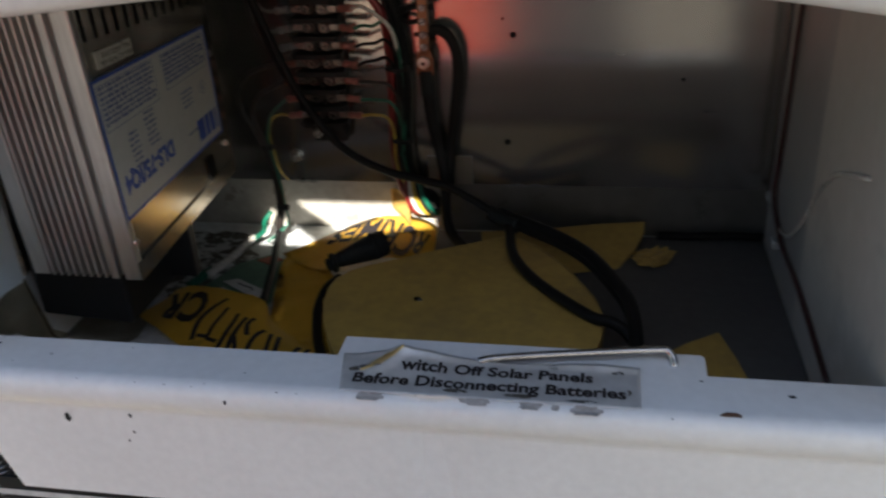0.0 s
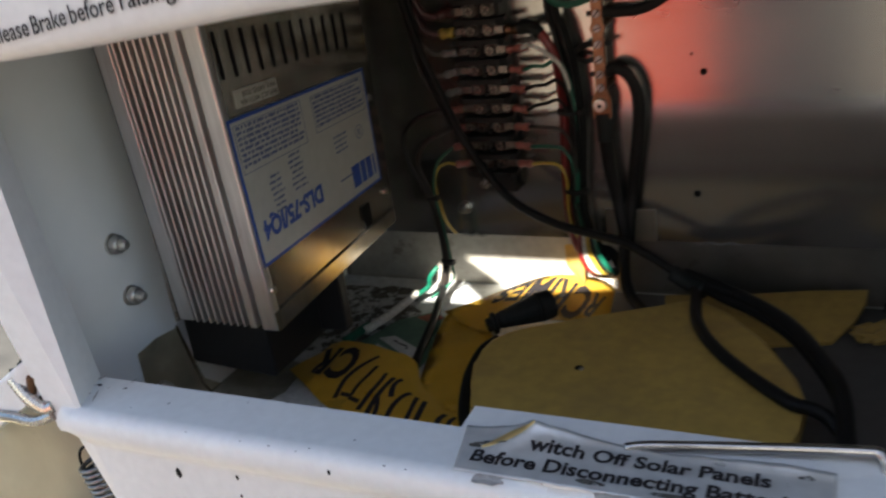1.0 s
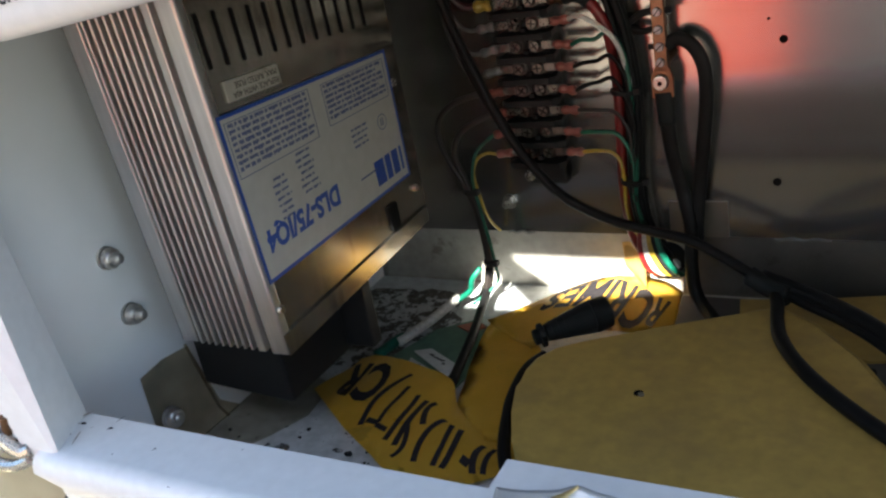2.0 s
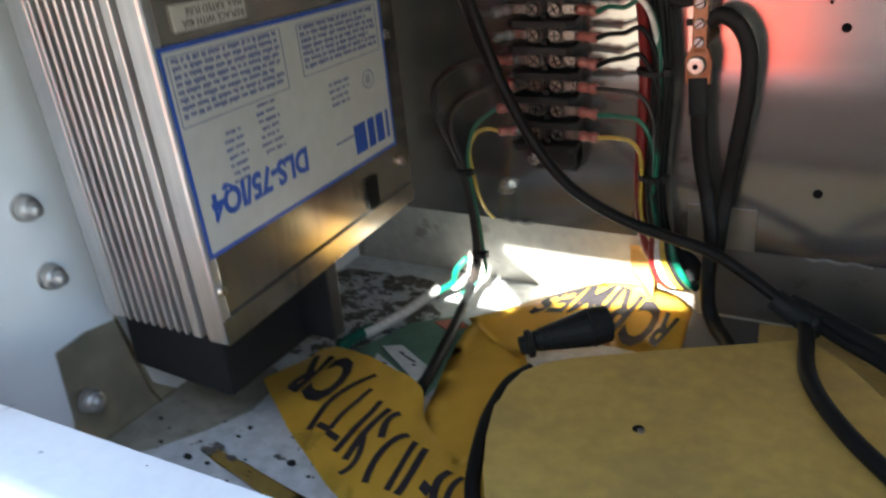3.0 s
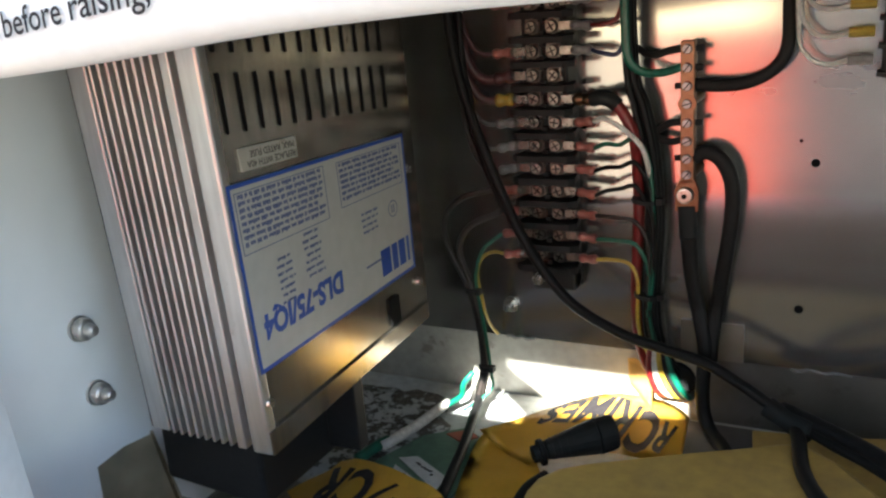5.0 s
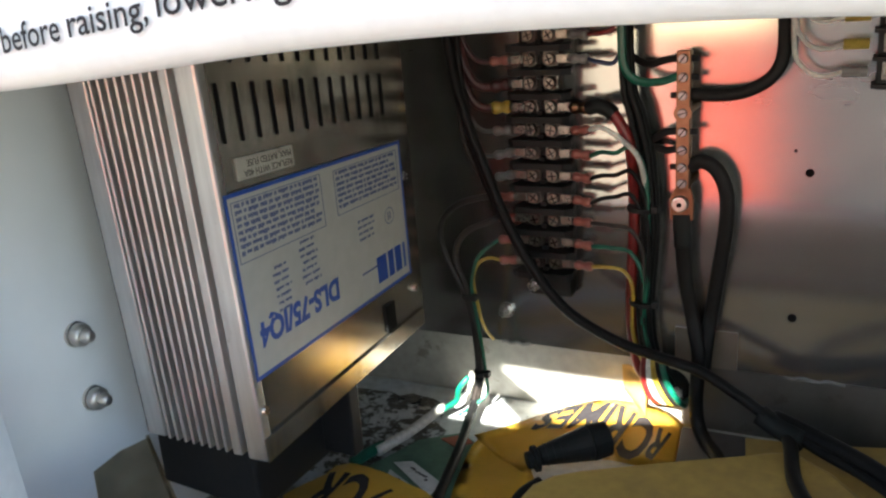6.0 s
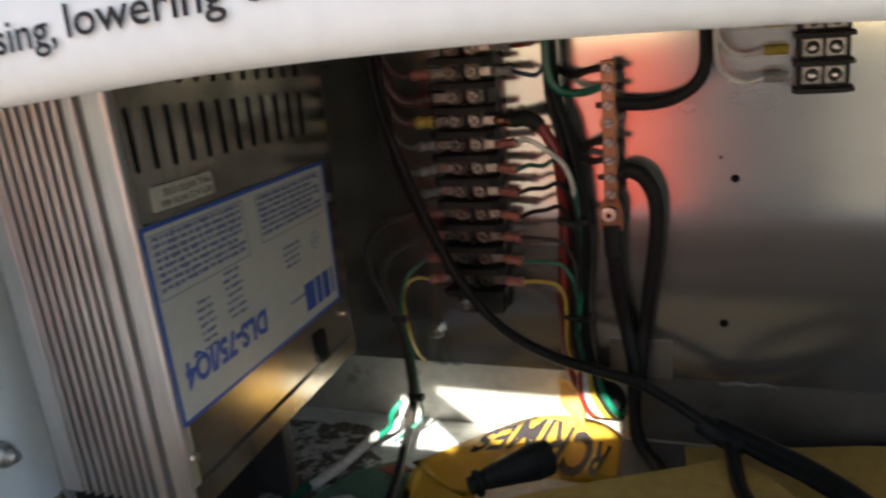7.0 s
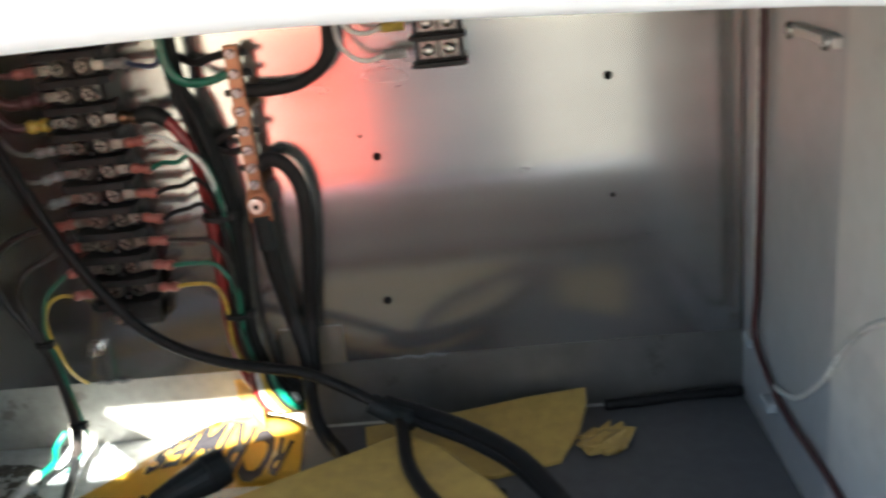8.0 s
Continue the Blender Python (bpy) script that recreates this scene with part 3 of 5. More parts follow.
part("port", box(X1 - 0.001, -0.127, 0.0745, X1 + 0.0006, -0.1165, 0.0925, 0.0003), SLOT, charger, "dark square socket")
for y, z in ((-0.2435, 0.0865), (-0.0905, 0.0905), (-0.0905, 0.168)):
    part("case_screw", rod((X1 - 0.001, y, z), (X1 + 0.0015, y, z), 0.0028, 0.0022, 14), STEEL, charger)
base = part("base", box(0.002, -0.2186, 0.0135, 0.0690, -0.125, Z0 + 0.001, 0.002), BLACK, charger, "black plastic base under the case")
for v in base.data.vertices:
    if v.co.z < 0.03:
        v.co.z += 0.0045 - 0.075 * (v.co.x - 0.002)
part("base_tab", box(0.069, -0.160, 0.018, 0.090, -0.150, Z0, 0.001), BLACK, charger)
part("mounting_foot", box(-0.008, -0.13, 0.07, 0.0285, -0.10, 0.30, 0.001), STEEL, charger)

# far end raised and drawn in, so the case fits the camera's view
for ob in charger.children_recursive:
    if ob.name.startswith(("mounting", "base")):
        continue
    for v in ob.data.vertices:
        far = (v.co.y + 0.248) / 0.169
        v.co.z = 0.147 + (v.co.z - 0.147) * (1 - 0.105 * far)
        v.co.z += 0.026 * max(0.0, v.co.x - 0.03) * max(0.0, min(1.0, (0.12 - v.co.z) / 0.05))
        v.co.y += -0.022 * (v.co.z - 0.06) + 0.034 * (0.25 - v.co.z) * (1 - far)


def wall_bolt(y, z, x=-0.008, out=0.012):
    b = thing("bolt", (x, y, z), "zinc bolt with nut and washer through the white side wall", "bolt", "bolts in the side wall")
    part("washer", rod((x, y, z), (x + 0.0015, y, z), 0.0066, n=24), ZINC, b)
    part("nut", rod((x + 0.0015, y, z), (x + 0.0070, y, z), 0.0062, 0.0056, 12, bevel=0.0014), ZINC, b, smooth=True)
    part("thread_end", rod((x + 0.007, y, z), (x + out, y, z), 0.0040, 0.0026, 16, bevel=0.0010), ZINC, b, smooth=True)
    return b


wall_bolt(-0.248, 0.1165)
wall_bolt(-0.2455, 0.0805)
wall_bolt(-0.2465, 0.0115, -0.0035, 0.0095)

# clear plastic sheet, bent along the side wall and the floor
sheet = bmesh.new()
pts = [(-0.0072, -0.2545, 0.0425), (-0.0072, -0.236, 0.0445), (-0.0072, -0.2165, 0.0420), (-0.0072, -0.2050, -0.004), (-0.0072, -0.1900, -0.0174), (-0.0072, -0.262, -0.0174), (-0.0072, -0.2555, 0.003)]
lo = [sheet.verts.new(p) for p in pts]
up = [sheet.verts.new((x + 0.0015, y, z)) for x, y, z in pts]
sheet.faces.new(lo)
sheet.faces.new(up[::-1])
for k in range(len(lo)):
    m = (k + 1) % len(lo)
    sheet.faces.new((lo[k], lo[m], up[m], up[k]))
tube([(-0.0060, -0.2175, 0.0440), (-0.0055, -0.2130, 0.018), (-0.0040, -0.2090, -0.006), (0.0, -0.2070, -0.0140)], 0.0010, 6, 1, sheet)
film = whole("plastic_sheet", sheet, CLEAR, "smoky clear plastic sheet bent under the charger", "plastic sheet")
foot = slab([(-0.0060, -0.268), (0.009, -0.256), (0.026, -0.234), (0.040, -0.212), (0.0500, -0.190), (0.0455, -0.155), (0.020, -0.148), (-0.0060, -0.150)], FZ + 0.0004, FZ + 0.0012)
part("foot", foot, CLEAR_PALE, film, "dusty clear flap lying on the floor")

# ---- terminal strip ----
strip = thing("terminal_strip", (0.155, -0.002, 0.08), "black barrier terminal strip with pairs of screws and crimped wires", "terminal strip")
part("strip_base", box(0.1405, -0.014, 0.073, 0.1695, 0.0080, 0.318, 0.0008), BLACK, strip)
PITCH, ROW0, ROWS = 0.0143, 0.0945, 15
for k in range(ROWS + 1):
    z = ROW0 + (k - 0.5) * PITCH
    ear = 0.0012 * rnd.uniform(-1, 1)
    part("barrier", slab([(0.1390, -0.0265), (0.1345 + ear, -0.022), (0.1385, -0.004), (0.1715, -0.004), (0.1755 + ear, -0.022), (0.1710, -0.0265)], z - 0.0020, z + 0.0020, 0.0006), BLACK, strip)
    part("web", box(0.1535, -0.0200, z - 0.0045, 0.1570, -0.014, z + 0.0045, 0.0004), BLACK, strip)
for k in range(ROWS):
    z = ROW0 + k * PITCH
    for x in (0.1488, 0.1618):
        lean = Matrix.Translation((x, 0, z)) @ Matrix.Rotation(rnd.uniform(-0.09, 0.09), 4, "Y") @ Matrix.Translation((-x, 0, -z))
        plate_ = box(x - 0.0050, -0.0168, z - 0.0041, x + 0.0050 - rnd.uniform(0, 0.0012), -0.0138, z + 0.0041, 0.0006)
        plate_.transform(lean)
        part("contact", plate_, NICKEL, strip)
        part("washer", rod((x, -0.0168, z), (x, -0.0178, z), 0.0048, 0.0046, 18), NICKEL, strip)
        s = part("screw", lathe((x, -0.0178, z), (x, -0.0206, z), (0.0040, 0.0042, 0.0041, 0.0037, 0.0031), 16), NICKEL, strip)
        a = rnd.uniform(0, 3)
        c, sn = math.cos(a) * 0.0027, math.sin(a) * 0.0027
        part("slot", tube([(x - c, -0.0206, z - sn), (x, -0.0207, z), (x + c, -0.0206, z + sn)], 0.0006, 4, 2), SLOT, s)
        part("slot", tube([(x + sn, -0.0206, z - c), (x, -0.0207, z), (x - sn, -0.0206, z + c)], 0.0006, 4, 2), SLOT, s)
part("mount_screw", rod((0.148, -0.014, 0.0795), (0.148, -0.0255, 0.0795), 0.0040, 0.0036, 16, bevel=0.0006), STEEL, strip)
part("mount_foot", box(0.1405, -0.012, 0.0685, 0.1695, 0.0, 0.0875, 0.002), BLACK, strip)


def crimp(k, side, mat, drop=0.0, size=1.0):
    """A ring terminal with an insulated sleeve on row k. Returns where its wire begins."""
    z = ROW0 + k * PITCH
    x0, x1, x2 = (0.1665, 0.1745, 0.1865) if side > 0 else (0.144, 0.136, 0.124)
    b = box(min(x0, x1), -0.0188, z - 0.0026, max(x0, x1), -0.0172, z + 0.0026, 0.0003)
    part("ring_terminal", b, NICKEL, strip)
    tilt = rnd.uniform(-0.0008, 0.0012)
    part("neck", rod((x1 - 0.001 * side, -0.0180, z), (x1 + 0.0025 * side, -0.0186, z), 0.0021, n=10), NICKEL, strip)
    part("sleeve", lathe((x1 + 0.0008 * side, -0.0185, z), (x2, -0.020, z - drop - tilt), [r * size for r in (0.0027, 0.0031, 0.0030, 0.0023, 0.0026, 0.0031, 0.0032, 0.0025)], 12), mat, strip, smooth=True)
    return Vector((x2, -0.020, z - drop - tilt))


def wire(name, points, r, mat, label, group="wires of the terminal strip"):
    return whole(name, tube(points, r, 8), mat, label, "wire", group, smooth=True)


right = [(0, PINK, WIRE_YELLOW, "yellow"), (1, PINK, WIRE_GREEN, "green"), (2, PINK, WIRE_BROWN, "dark brown"), (3, PINK, CABLE, "black"), (4, PINK, CABLE, "black"),
         (5, PINK, WIRE_GREEN, "green"), (9, GREY_SLEEVE, WIRE_BLUE, "dark blue"), (10, GREY_SLEEVE, WIRE_RED, "red"), (11, GREY_SLEEVE, WIRE_YELLOW, "yellow")]
for k, sl, w, colour in right:
    z = ROW0 + k * PITCH
    e = crimp(k, 1, sl, rnd.uniform(0, 0.0015))
    if k == 0:
        path = [e, (0.196, -0.021, z + 0.001), (0.207, -0.021, z - 0.001), (0.2125, -0.022, z - 0.012), (0.2125, -0.022, z - 0.04), (0.218, -0.020, 0.035), (0.226, -0.016, 0.020)]
    elif k < 3:
        path = [e, (0.200, -0.023, z), (0.212, -0.022, z - 0.003), (0.219, -0.021, z - 0.02), (0.2185, -0.021, 0.06), (0.224, -0.02, 0.034), (0.231, -0.012, 0.018)]
    elif k < 7:
        path = [e, (0.194, -0.022, z + 0.002), (0.203, -0.024, z + 0.007 - 0.001 * k), (0.213, -0.024, z + 0.005), (0.221, -0.022, z - 0.015), (0.2215, -0.021, 0.09), (0.219, -0.02, 0.06), (0.226, -0.02, 0.034), (0.232, -0.012, 0.016)]
    elif k == 9:
        path = [e, (0.193, -0.022, z - 0.002), (0.203, -0.022, z - 0.002), (0.207, -0.022, z + 0.015), (0.207, -0.022, 0.30)]
    else:
        path = [e, (0.196, -0.022, z), (0.203, -0.022, z + 0.004), (0.206, -0.022, z + 0.02), (0.206, -0.022, 0.31)]
    wire(f"{colour.split()[-1]}_wire", path, 0.0014 if k else 0.0013, w, f"thin {colour} wire from the terminal strip")
# white wire and heavy red cable on the upper rows
z = ROW0 + 7 * PITCH
e = crimp(6.99, 1, BRASS, 0, 1.3)
whole("battery_cable", tube([e, (0.194, -0.022, z + 0.001), (0.202, -0.022, z - 0.004), (0.2105, -0.020, z - 0.022), (0.2115, -0.014, 0.145), (0.2113, -0.013, 0.12), (0.2092, -0.013, 0.065), (0.2135, -0.014, 0.03), (0.224, -0.011, 0.012)], 0.0035, 10), WIRE_RED, "thick red cable running down to a floor hole", "cable", smooth=True)
whole("cable_sleeve", tube([e, (0.192, -0.0225, z + 0.001), (0.1985, -0.0225, z - 0.001), (0.202, -0.0225, z - 0.004)], 0.0046, 10), RUBBER, "black shrink sleeve on the thick red cable", "cable sleeve", smooth=True)
e = crimp(6, 1, PINK, -0.001)
wire("white_wire", [e, (0.195, -0.025, ROW0 + 6 * PITCH + 0.003), (0.208, -0.027, ROW0 + 6 * PITCH - 0.004), (0.2175, -0.027, ROW0 + 5 * PITCH), (0.2205, -0.020, 0.145), (0.2215, -0.008, 0.11), (0.2200, -0.005, 0.07), (0.224, -0.005, 0.03)], 0.0016, WIRE_WHITE, "thin white wire from the terminal strip")
left = [(0, PINK, WIRE_YELLOW, "yellow", [(0.117, -0.022, 0.0955), (0.110, -0.025, 0.092), (0.107, -0.028, 0.082), (0.1080, -0.026, 0.066), (0.1075, -0.020, 0.050), (0.1075, -0.012, 0.038), (0.1095, -0.006, 0.0300)]),
        (1, PINK, WIRE_GREEN, "green", [(0.122, -0.024, 0.107), (0.112, -0.028, 0.098), (0.1075, -0.03, 0.084), (0.107, -0.03, 0.07), (0.111, -0.03, 0.04), (0.1125, -0.028, 0.012), (0.112, -0.03, -0.002), (0.098, -0.045, -0.012)]),
        (2, PINK, WIRE_BROWN, "dark brown", [(0.121, -0.026, 0.122), (0.104, -0.03, 0.114), (0.097, -0.032, 0.098), (0.103, -0.031, 0.074), (0.108, -0.030, 0.045), (0.1095, -0.030, 0.013), (0.106, -0.032, -0.008)]),
        (3, PINK, WIRE_BROWN, "brown", [(0.120, -0.026, 0.1385), (0.100, -0.03, 0.133), (0.088, -0.032, 0.120), (0.089, -0.032, 0.1), (0.101, -0.031, 0.073), (0.1065, -0.030, 0.045), (0.108, -0.031, 0.013), (0.104, -0.034, -0.008)])]
for k, sl, w, colour, path in left:
    e = crimp(k, -1, sl)
    wire(f"{colour.split()[-1]}_wire", [e, *path], 0.0021 if "brown" in colour else 0.0012, w, f"thin {colour} wire tied into a bundle")
for k, sl, w, colour, r in ((4, GREY_SLEEVE, WIRE_BROWN, "brown", 1), (5, GREY_SLEEVE, WIRE_GREY, "dull grey", 1), (6, GREY_SLEEVE, WIRE_GREY, "dull grey", 1), (7, YSLEEVE, WIRE_DULL_RED, "dull red", 2.0), (8, WIRE_DULL_RED, WIRE_DULL_RED, "dull red", 2.2), (9, PINK, WIRE_DULL_RED, "dull red", 1.2), (11, PINK, WIRE_ORANGE, "orange", 1)):
    e = crimp(k, -1, sl, 0.001, 1.0 + 0.35 * (r > 1.5))
    z = e.z
    wire(f"{colour.split()[-1]}_wire", [e, (0.118, -0.022, z + 0.0005), (0.112, -0.024, z + 0.006), (0.1075, -0.027, z + 0.02), (0.105, -0.03, z + 0.05), (0.103, -0.03, 0.31)], 0.0014 * r, w, f"{colour} wire rising beside the terminal strip")
whole("wire_sheath", tube([(0.1085, -0.0305, 0.012), (0.1050, -0.033, -0.006), (0.111, -0.058, -0.009), (0.120, -0.092, -0.010), (0.131, -0.148, -0.0125)], 0.0032, 10), CABLE, "black sheath of the wire bundle, lying on the floor", "cable", smooth=True)
for at, r in (((0.1035, -0.031, 0.0705), 0.0046), ((0.1095, -0.0305, 0.0155), 0.0046), ((0.2172, -0.0185, 0.0735), 0.0080), ((0.2165, -0.0185, 0.1335), 0.0082)):
    t = thing("zip_tie", at, "black zip tie round a bundle of thin wires", "zip tie", "zip ties")
    b = bmesh.new()
    v = Vector(at)
    rod(v + Vector((0, 0, -0.0013)), v + Vector((0.0003, 0, 0.0013)), r, n=14, bm=b)
    part("band", b, BLACK, t)
    part("head", box(v.x + r - 0.001, v.y - 0.004, v.z - 0.002, v.x + r + 0.003, v.y + 0.001, v.z + 0.002, 0.0004), BLACK, t)

# black wires bundled in the vertical run
for i, (dx, dy, r, w) in enumerate(((0.004, 0.004, 0.0030, CABLE), (0.0075, 0.001, 0.0026, CABLE), (0.003, -0.001, 0.0022, CABLE), (0.009, 0.005, 0.0024, CABLE))):
    whole("black_cable", tube([(0.2035 + dx * 0.5, -0.016 + dy, 0.31), (0.204 + dx * 0.6, -0.016 + dy, 0.216), (0.2075 + dx, -0.016 + dy, 0.188), (0.213 + dx, -0.016 + dy, 0.16), (0.2155 + dx, -0.016 + dy, 0.12), (0.2125 + dx, -0.016 + dy, 0.068), (0.216 + dx, -0.013 + dy, 0.035), (0.226 + dx, -0.004 + dy, 0.012)], r, 9), w, "black cable in the vertical wire bundle", "cable", "vertical cable bundle", smooth=True)

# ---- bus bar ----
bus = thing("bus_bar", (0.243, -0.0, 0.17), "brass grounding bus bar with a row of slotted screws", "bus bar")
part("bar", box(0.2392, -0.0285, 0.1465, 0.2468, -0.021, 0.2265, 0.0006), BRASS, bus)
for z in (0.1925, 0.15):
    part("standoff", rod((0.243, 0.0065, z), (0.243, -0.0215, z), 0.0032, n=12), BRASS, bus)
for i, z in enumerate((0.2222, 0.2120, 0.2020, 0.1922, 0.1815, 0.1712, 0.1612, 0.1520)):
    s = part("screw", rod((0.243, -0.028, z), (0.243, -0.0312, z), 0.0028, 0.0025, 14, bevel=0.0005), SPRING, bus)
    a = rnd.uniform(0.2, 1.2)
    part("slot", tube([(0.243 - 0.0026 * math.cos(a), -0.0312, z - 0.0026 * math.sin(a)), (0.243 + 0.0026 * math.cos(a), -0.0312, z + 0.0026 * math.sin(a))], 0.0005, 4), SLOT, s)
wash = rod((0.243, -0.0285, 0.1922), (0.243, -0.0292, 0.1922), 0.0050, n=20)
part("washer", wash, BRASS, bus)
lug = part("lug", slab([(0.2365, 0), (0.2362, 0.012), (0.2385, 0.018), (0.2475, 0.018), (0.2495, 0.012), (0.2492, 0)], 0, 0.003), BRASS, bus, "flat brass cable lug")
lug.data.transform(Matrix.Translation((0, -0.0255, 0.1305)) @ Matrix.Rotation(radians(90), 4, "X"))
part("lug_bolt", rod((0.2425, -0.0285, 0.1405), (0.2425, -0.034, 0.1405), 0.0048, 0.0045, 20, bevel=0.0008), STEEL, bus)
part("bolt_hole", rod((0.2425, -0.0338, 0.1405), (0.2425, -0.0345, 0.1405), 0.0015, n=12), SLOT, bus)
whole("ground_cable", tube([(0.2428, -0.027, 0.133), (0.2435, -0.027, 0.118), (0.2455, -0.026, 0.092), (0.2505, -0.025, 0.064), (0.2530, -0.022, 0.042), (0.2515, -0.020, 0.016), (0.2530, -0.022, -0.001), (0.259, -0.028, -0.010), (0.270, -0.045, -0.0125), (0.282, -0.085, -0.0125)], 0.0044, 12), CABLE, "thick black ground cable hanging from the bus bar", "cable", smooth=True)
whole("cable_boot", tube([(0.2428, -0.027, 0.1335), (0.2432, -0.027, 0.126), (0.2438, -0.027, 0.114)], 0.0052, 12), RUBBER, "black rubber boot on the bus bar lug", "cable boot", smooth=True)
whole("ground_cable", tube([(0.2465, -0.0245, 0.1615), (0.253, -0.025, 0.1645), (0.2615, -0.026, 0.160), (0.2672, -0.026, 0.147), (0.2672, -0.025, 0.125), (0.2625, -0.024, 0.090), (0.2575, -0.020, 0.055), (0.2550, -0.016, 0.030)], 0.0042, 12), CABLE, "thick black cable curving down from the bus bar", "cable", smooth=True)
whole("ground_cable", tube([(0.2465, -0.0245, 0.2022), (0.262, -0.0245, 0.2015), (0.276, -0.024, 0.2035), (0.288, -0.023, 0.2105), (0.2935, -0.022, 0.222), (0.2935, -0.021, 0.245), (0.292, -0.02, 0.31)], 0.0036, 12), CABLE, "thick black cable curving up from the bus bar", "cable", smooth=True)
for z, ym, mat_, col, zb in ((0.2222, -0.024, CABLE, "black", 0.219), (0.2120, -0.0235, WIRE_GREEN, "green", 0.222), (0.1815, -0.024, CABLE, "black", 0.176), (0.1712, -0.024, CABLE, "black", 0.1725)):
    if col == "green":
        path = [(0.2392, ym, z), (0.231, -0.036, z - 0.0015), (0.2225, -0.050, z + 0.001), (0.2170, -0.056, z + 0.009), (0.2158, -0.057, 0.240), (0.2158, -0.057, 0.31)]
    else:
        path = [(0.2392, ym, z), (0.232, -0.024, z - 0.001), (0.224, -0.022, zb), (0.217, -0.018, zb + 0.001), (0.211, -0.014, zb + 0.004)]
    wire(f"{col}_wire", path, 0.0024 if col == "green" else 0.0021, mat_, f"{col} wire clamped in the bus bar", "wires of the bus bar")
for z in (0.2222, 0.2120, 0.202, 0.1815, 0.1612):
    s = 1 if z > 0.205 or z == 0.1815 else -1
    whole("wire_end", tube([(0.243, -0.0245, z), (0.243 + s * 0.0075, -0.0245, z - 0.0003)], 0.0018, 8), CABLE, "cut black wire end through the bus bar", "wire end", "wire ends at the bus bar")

# bus bar and cables moved close to the plate, shifted to fit the camera's view
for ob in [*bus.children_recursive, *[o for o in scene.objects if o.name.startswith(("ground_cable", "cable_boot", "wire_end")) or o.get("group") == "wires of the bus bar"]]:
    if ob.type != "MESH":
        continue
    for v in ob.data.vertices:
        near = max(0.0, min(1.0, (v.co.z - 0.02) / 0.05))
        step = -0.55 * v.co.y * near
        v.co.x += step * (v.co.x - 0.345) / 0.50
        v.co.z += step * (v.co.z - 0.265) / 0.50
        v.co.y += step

# second small terminal block
tb = thing("terminal_block", (0.351, -0.0, 0.21), "small black terminal block with two screws", "terminal block")
part("block", box(0.338, -0.016, 0.2025, 0.3635, 0.0072, 0.262, 0.001), BLACK, tb)
for zz in (0.2125, 0.2265, 0.2405):
    part("barrier", box(0.336, -0.022, zz - 0.0085, 0.3655, -0.004, zz - 0.0065), BLACK, tb)
    for xx in (0.3455, 0.3565):
        part("contact", box(xx - 0.0048, -0.0172, zz - 0.0046, xx + 0.0048, -0.0158, zz + 0.0046, 0.0004), NICKEL, tb)
        s = part("screw", lathe((xx, -0.0172, zz), (xx, -0.0210, zz), (0.0034, 0.0035, 0.0031, 0.0014), 14), STEEL, tb, smooth=True)
        part("slot", tube([(xx - 0.0024, -0.0205, zz - 0.0012), (xx + 0.0024, -0.0205, zz + 0.0012)], 0.0005, 4), SLOT, s)
    part("sleeve", rod((0.334, -0.017, zz), (0.322, -0.018, zz), 0.0028, n=10), YSLEEVE if zz > 0.22 else GREY_SLEEVE, tb)
    wire("white_wire", [(0.323, -0.018, zz), (0.312, -0.018, zz - 0.002), (0.303, -0.018, zz + 0.003), (0.298, -0.018, zz + 0.018), (0.296, -0.018, 0.30)], 0.0013, WIRE_WHITE, "thin white wire of the small terminal block", "wires of the small block")
# ---- long cables ----
whole("power_cable", tube([(0.101, -0.035, 0.31), (0.103, -0.038, 0.254), (0.1085, -0.040, 0.215), (0.1165, -0.041, 0.187), (0.1255, -0.042, 0.163), (0.136, -0.042, 0.135), (0.1485, -0.042, 0.109), (0.1655, -0.042, 0.084), (0.183, -0.042, 0.068), (0.210, -0.042, 0.055), (0.2365, -0.042, 0.0482), (0.258, -0.043, 0.0432), (0.278, -0.046, 0.034), (0.293, -0.049, 0.026), (0.308, -0.052, 0.0175)], 0.0034, 12), CABLE, "black power cable crossing in front of the terminal strip", "cable", smooth=True)
whole("power_cable", tube([(0.108, -0.033, 0.31), (0.110, -0.036, 0.223), (0.1135, -0.037, 0.202), (0.1165, -0.038, 0.181), (0.1215, -0.0385, 0.160), (0.1285, -0.039, 0.142), (0.1405, -0.0395, 0.119), (0.156, -0.0415, 0.094)], 0.0024, 10), CABLE, "thin black cable along the power cable", "cable", smooth=True)
whole("power_cable", tube([(0.300, -0.045, 0.022), (0.3242, -0.0570, 0.019), (0.350, -0.0765, 0.018), (0.374, -0.1050, 0.018), (0.393, -0.1450, 0.018), (0.402, -0.1740, 0.018), (0.405, -0.2160, 0.014), (0.404, -0.262, -0.006)], 0.0046, 12), CABLE, "black power cable lying over the yellow sheets", "cable", smooth=True)
whole("power_cable", tube([(0.304, -0.047, 0.018), (0.326, -0.061, 0.0140), (0.349, -0.079, 0.0135), (0.373, -0.107, 0.0132), (0.393, -0.147, 0.0120), (0.403, -0.178, 0.0100), (0.408, -0.216, 0.004), (0.408, -0.262, -0.010)], 0.0036, 12), CABLE, "second black power cable lying over the yellow sheets", "cable", smooth=True)
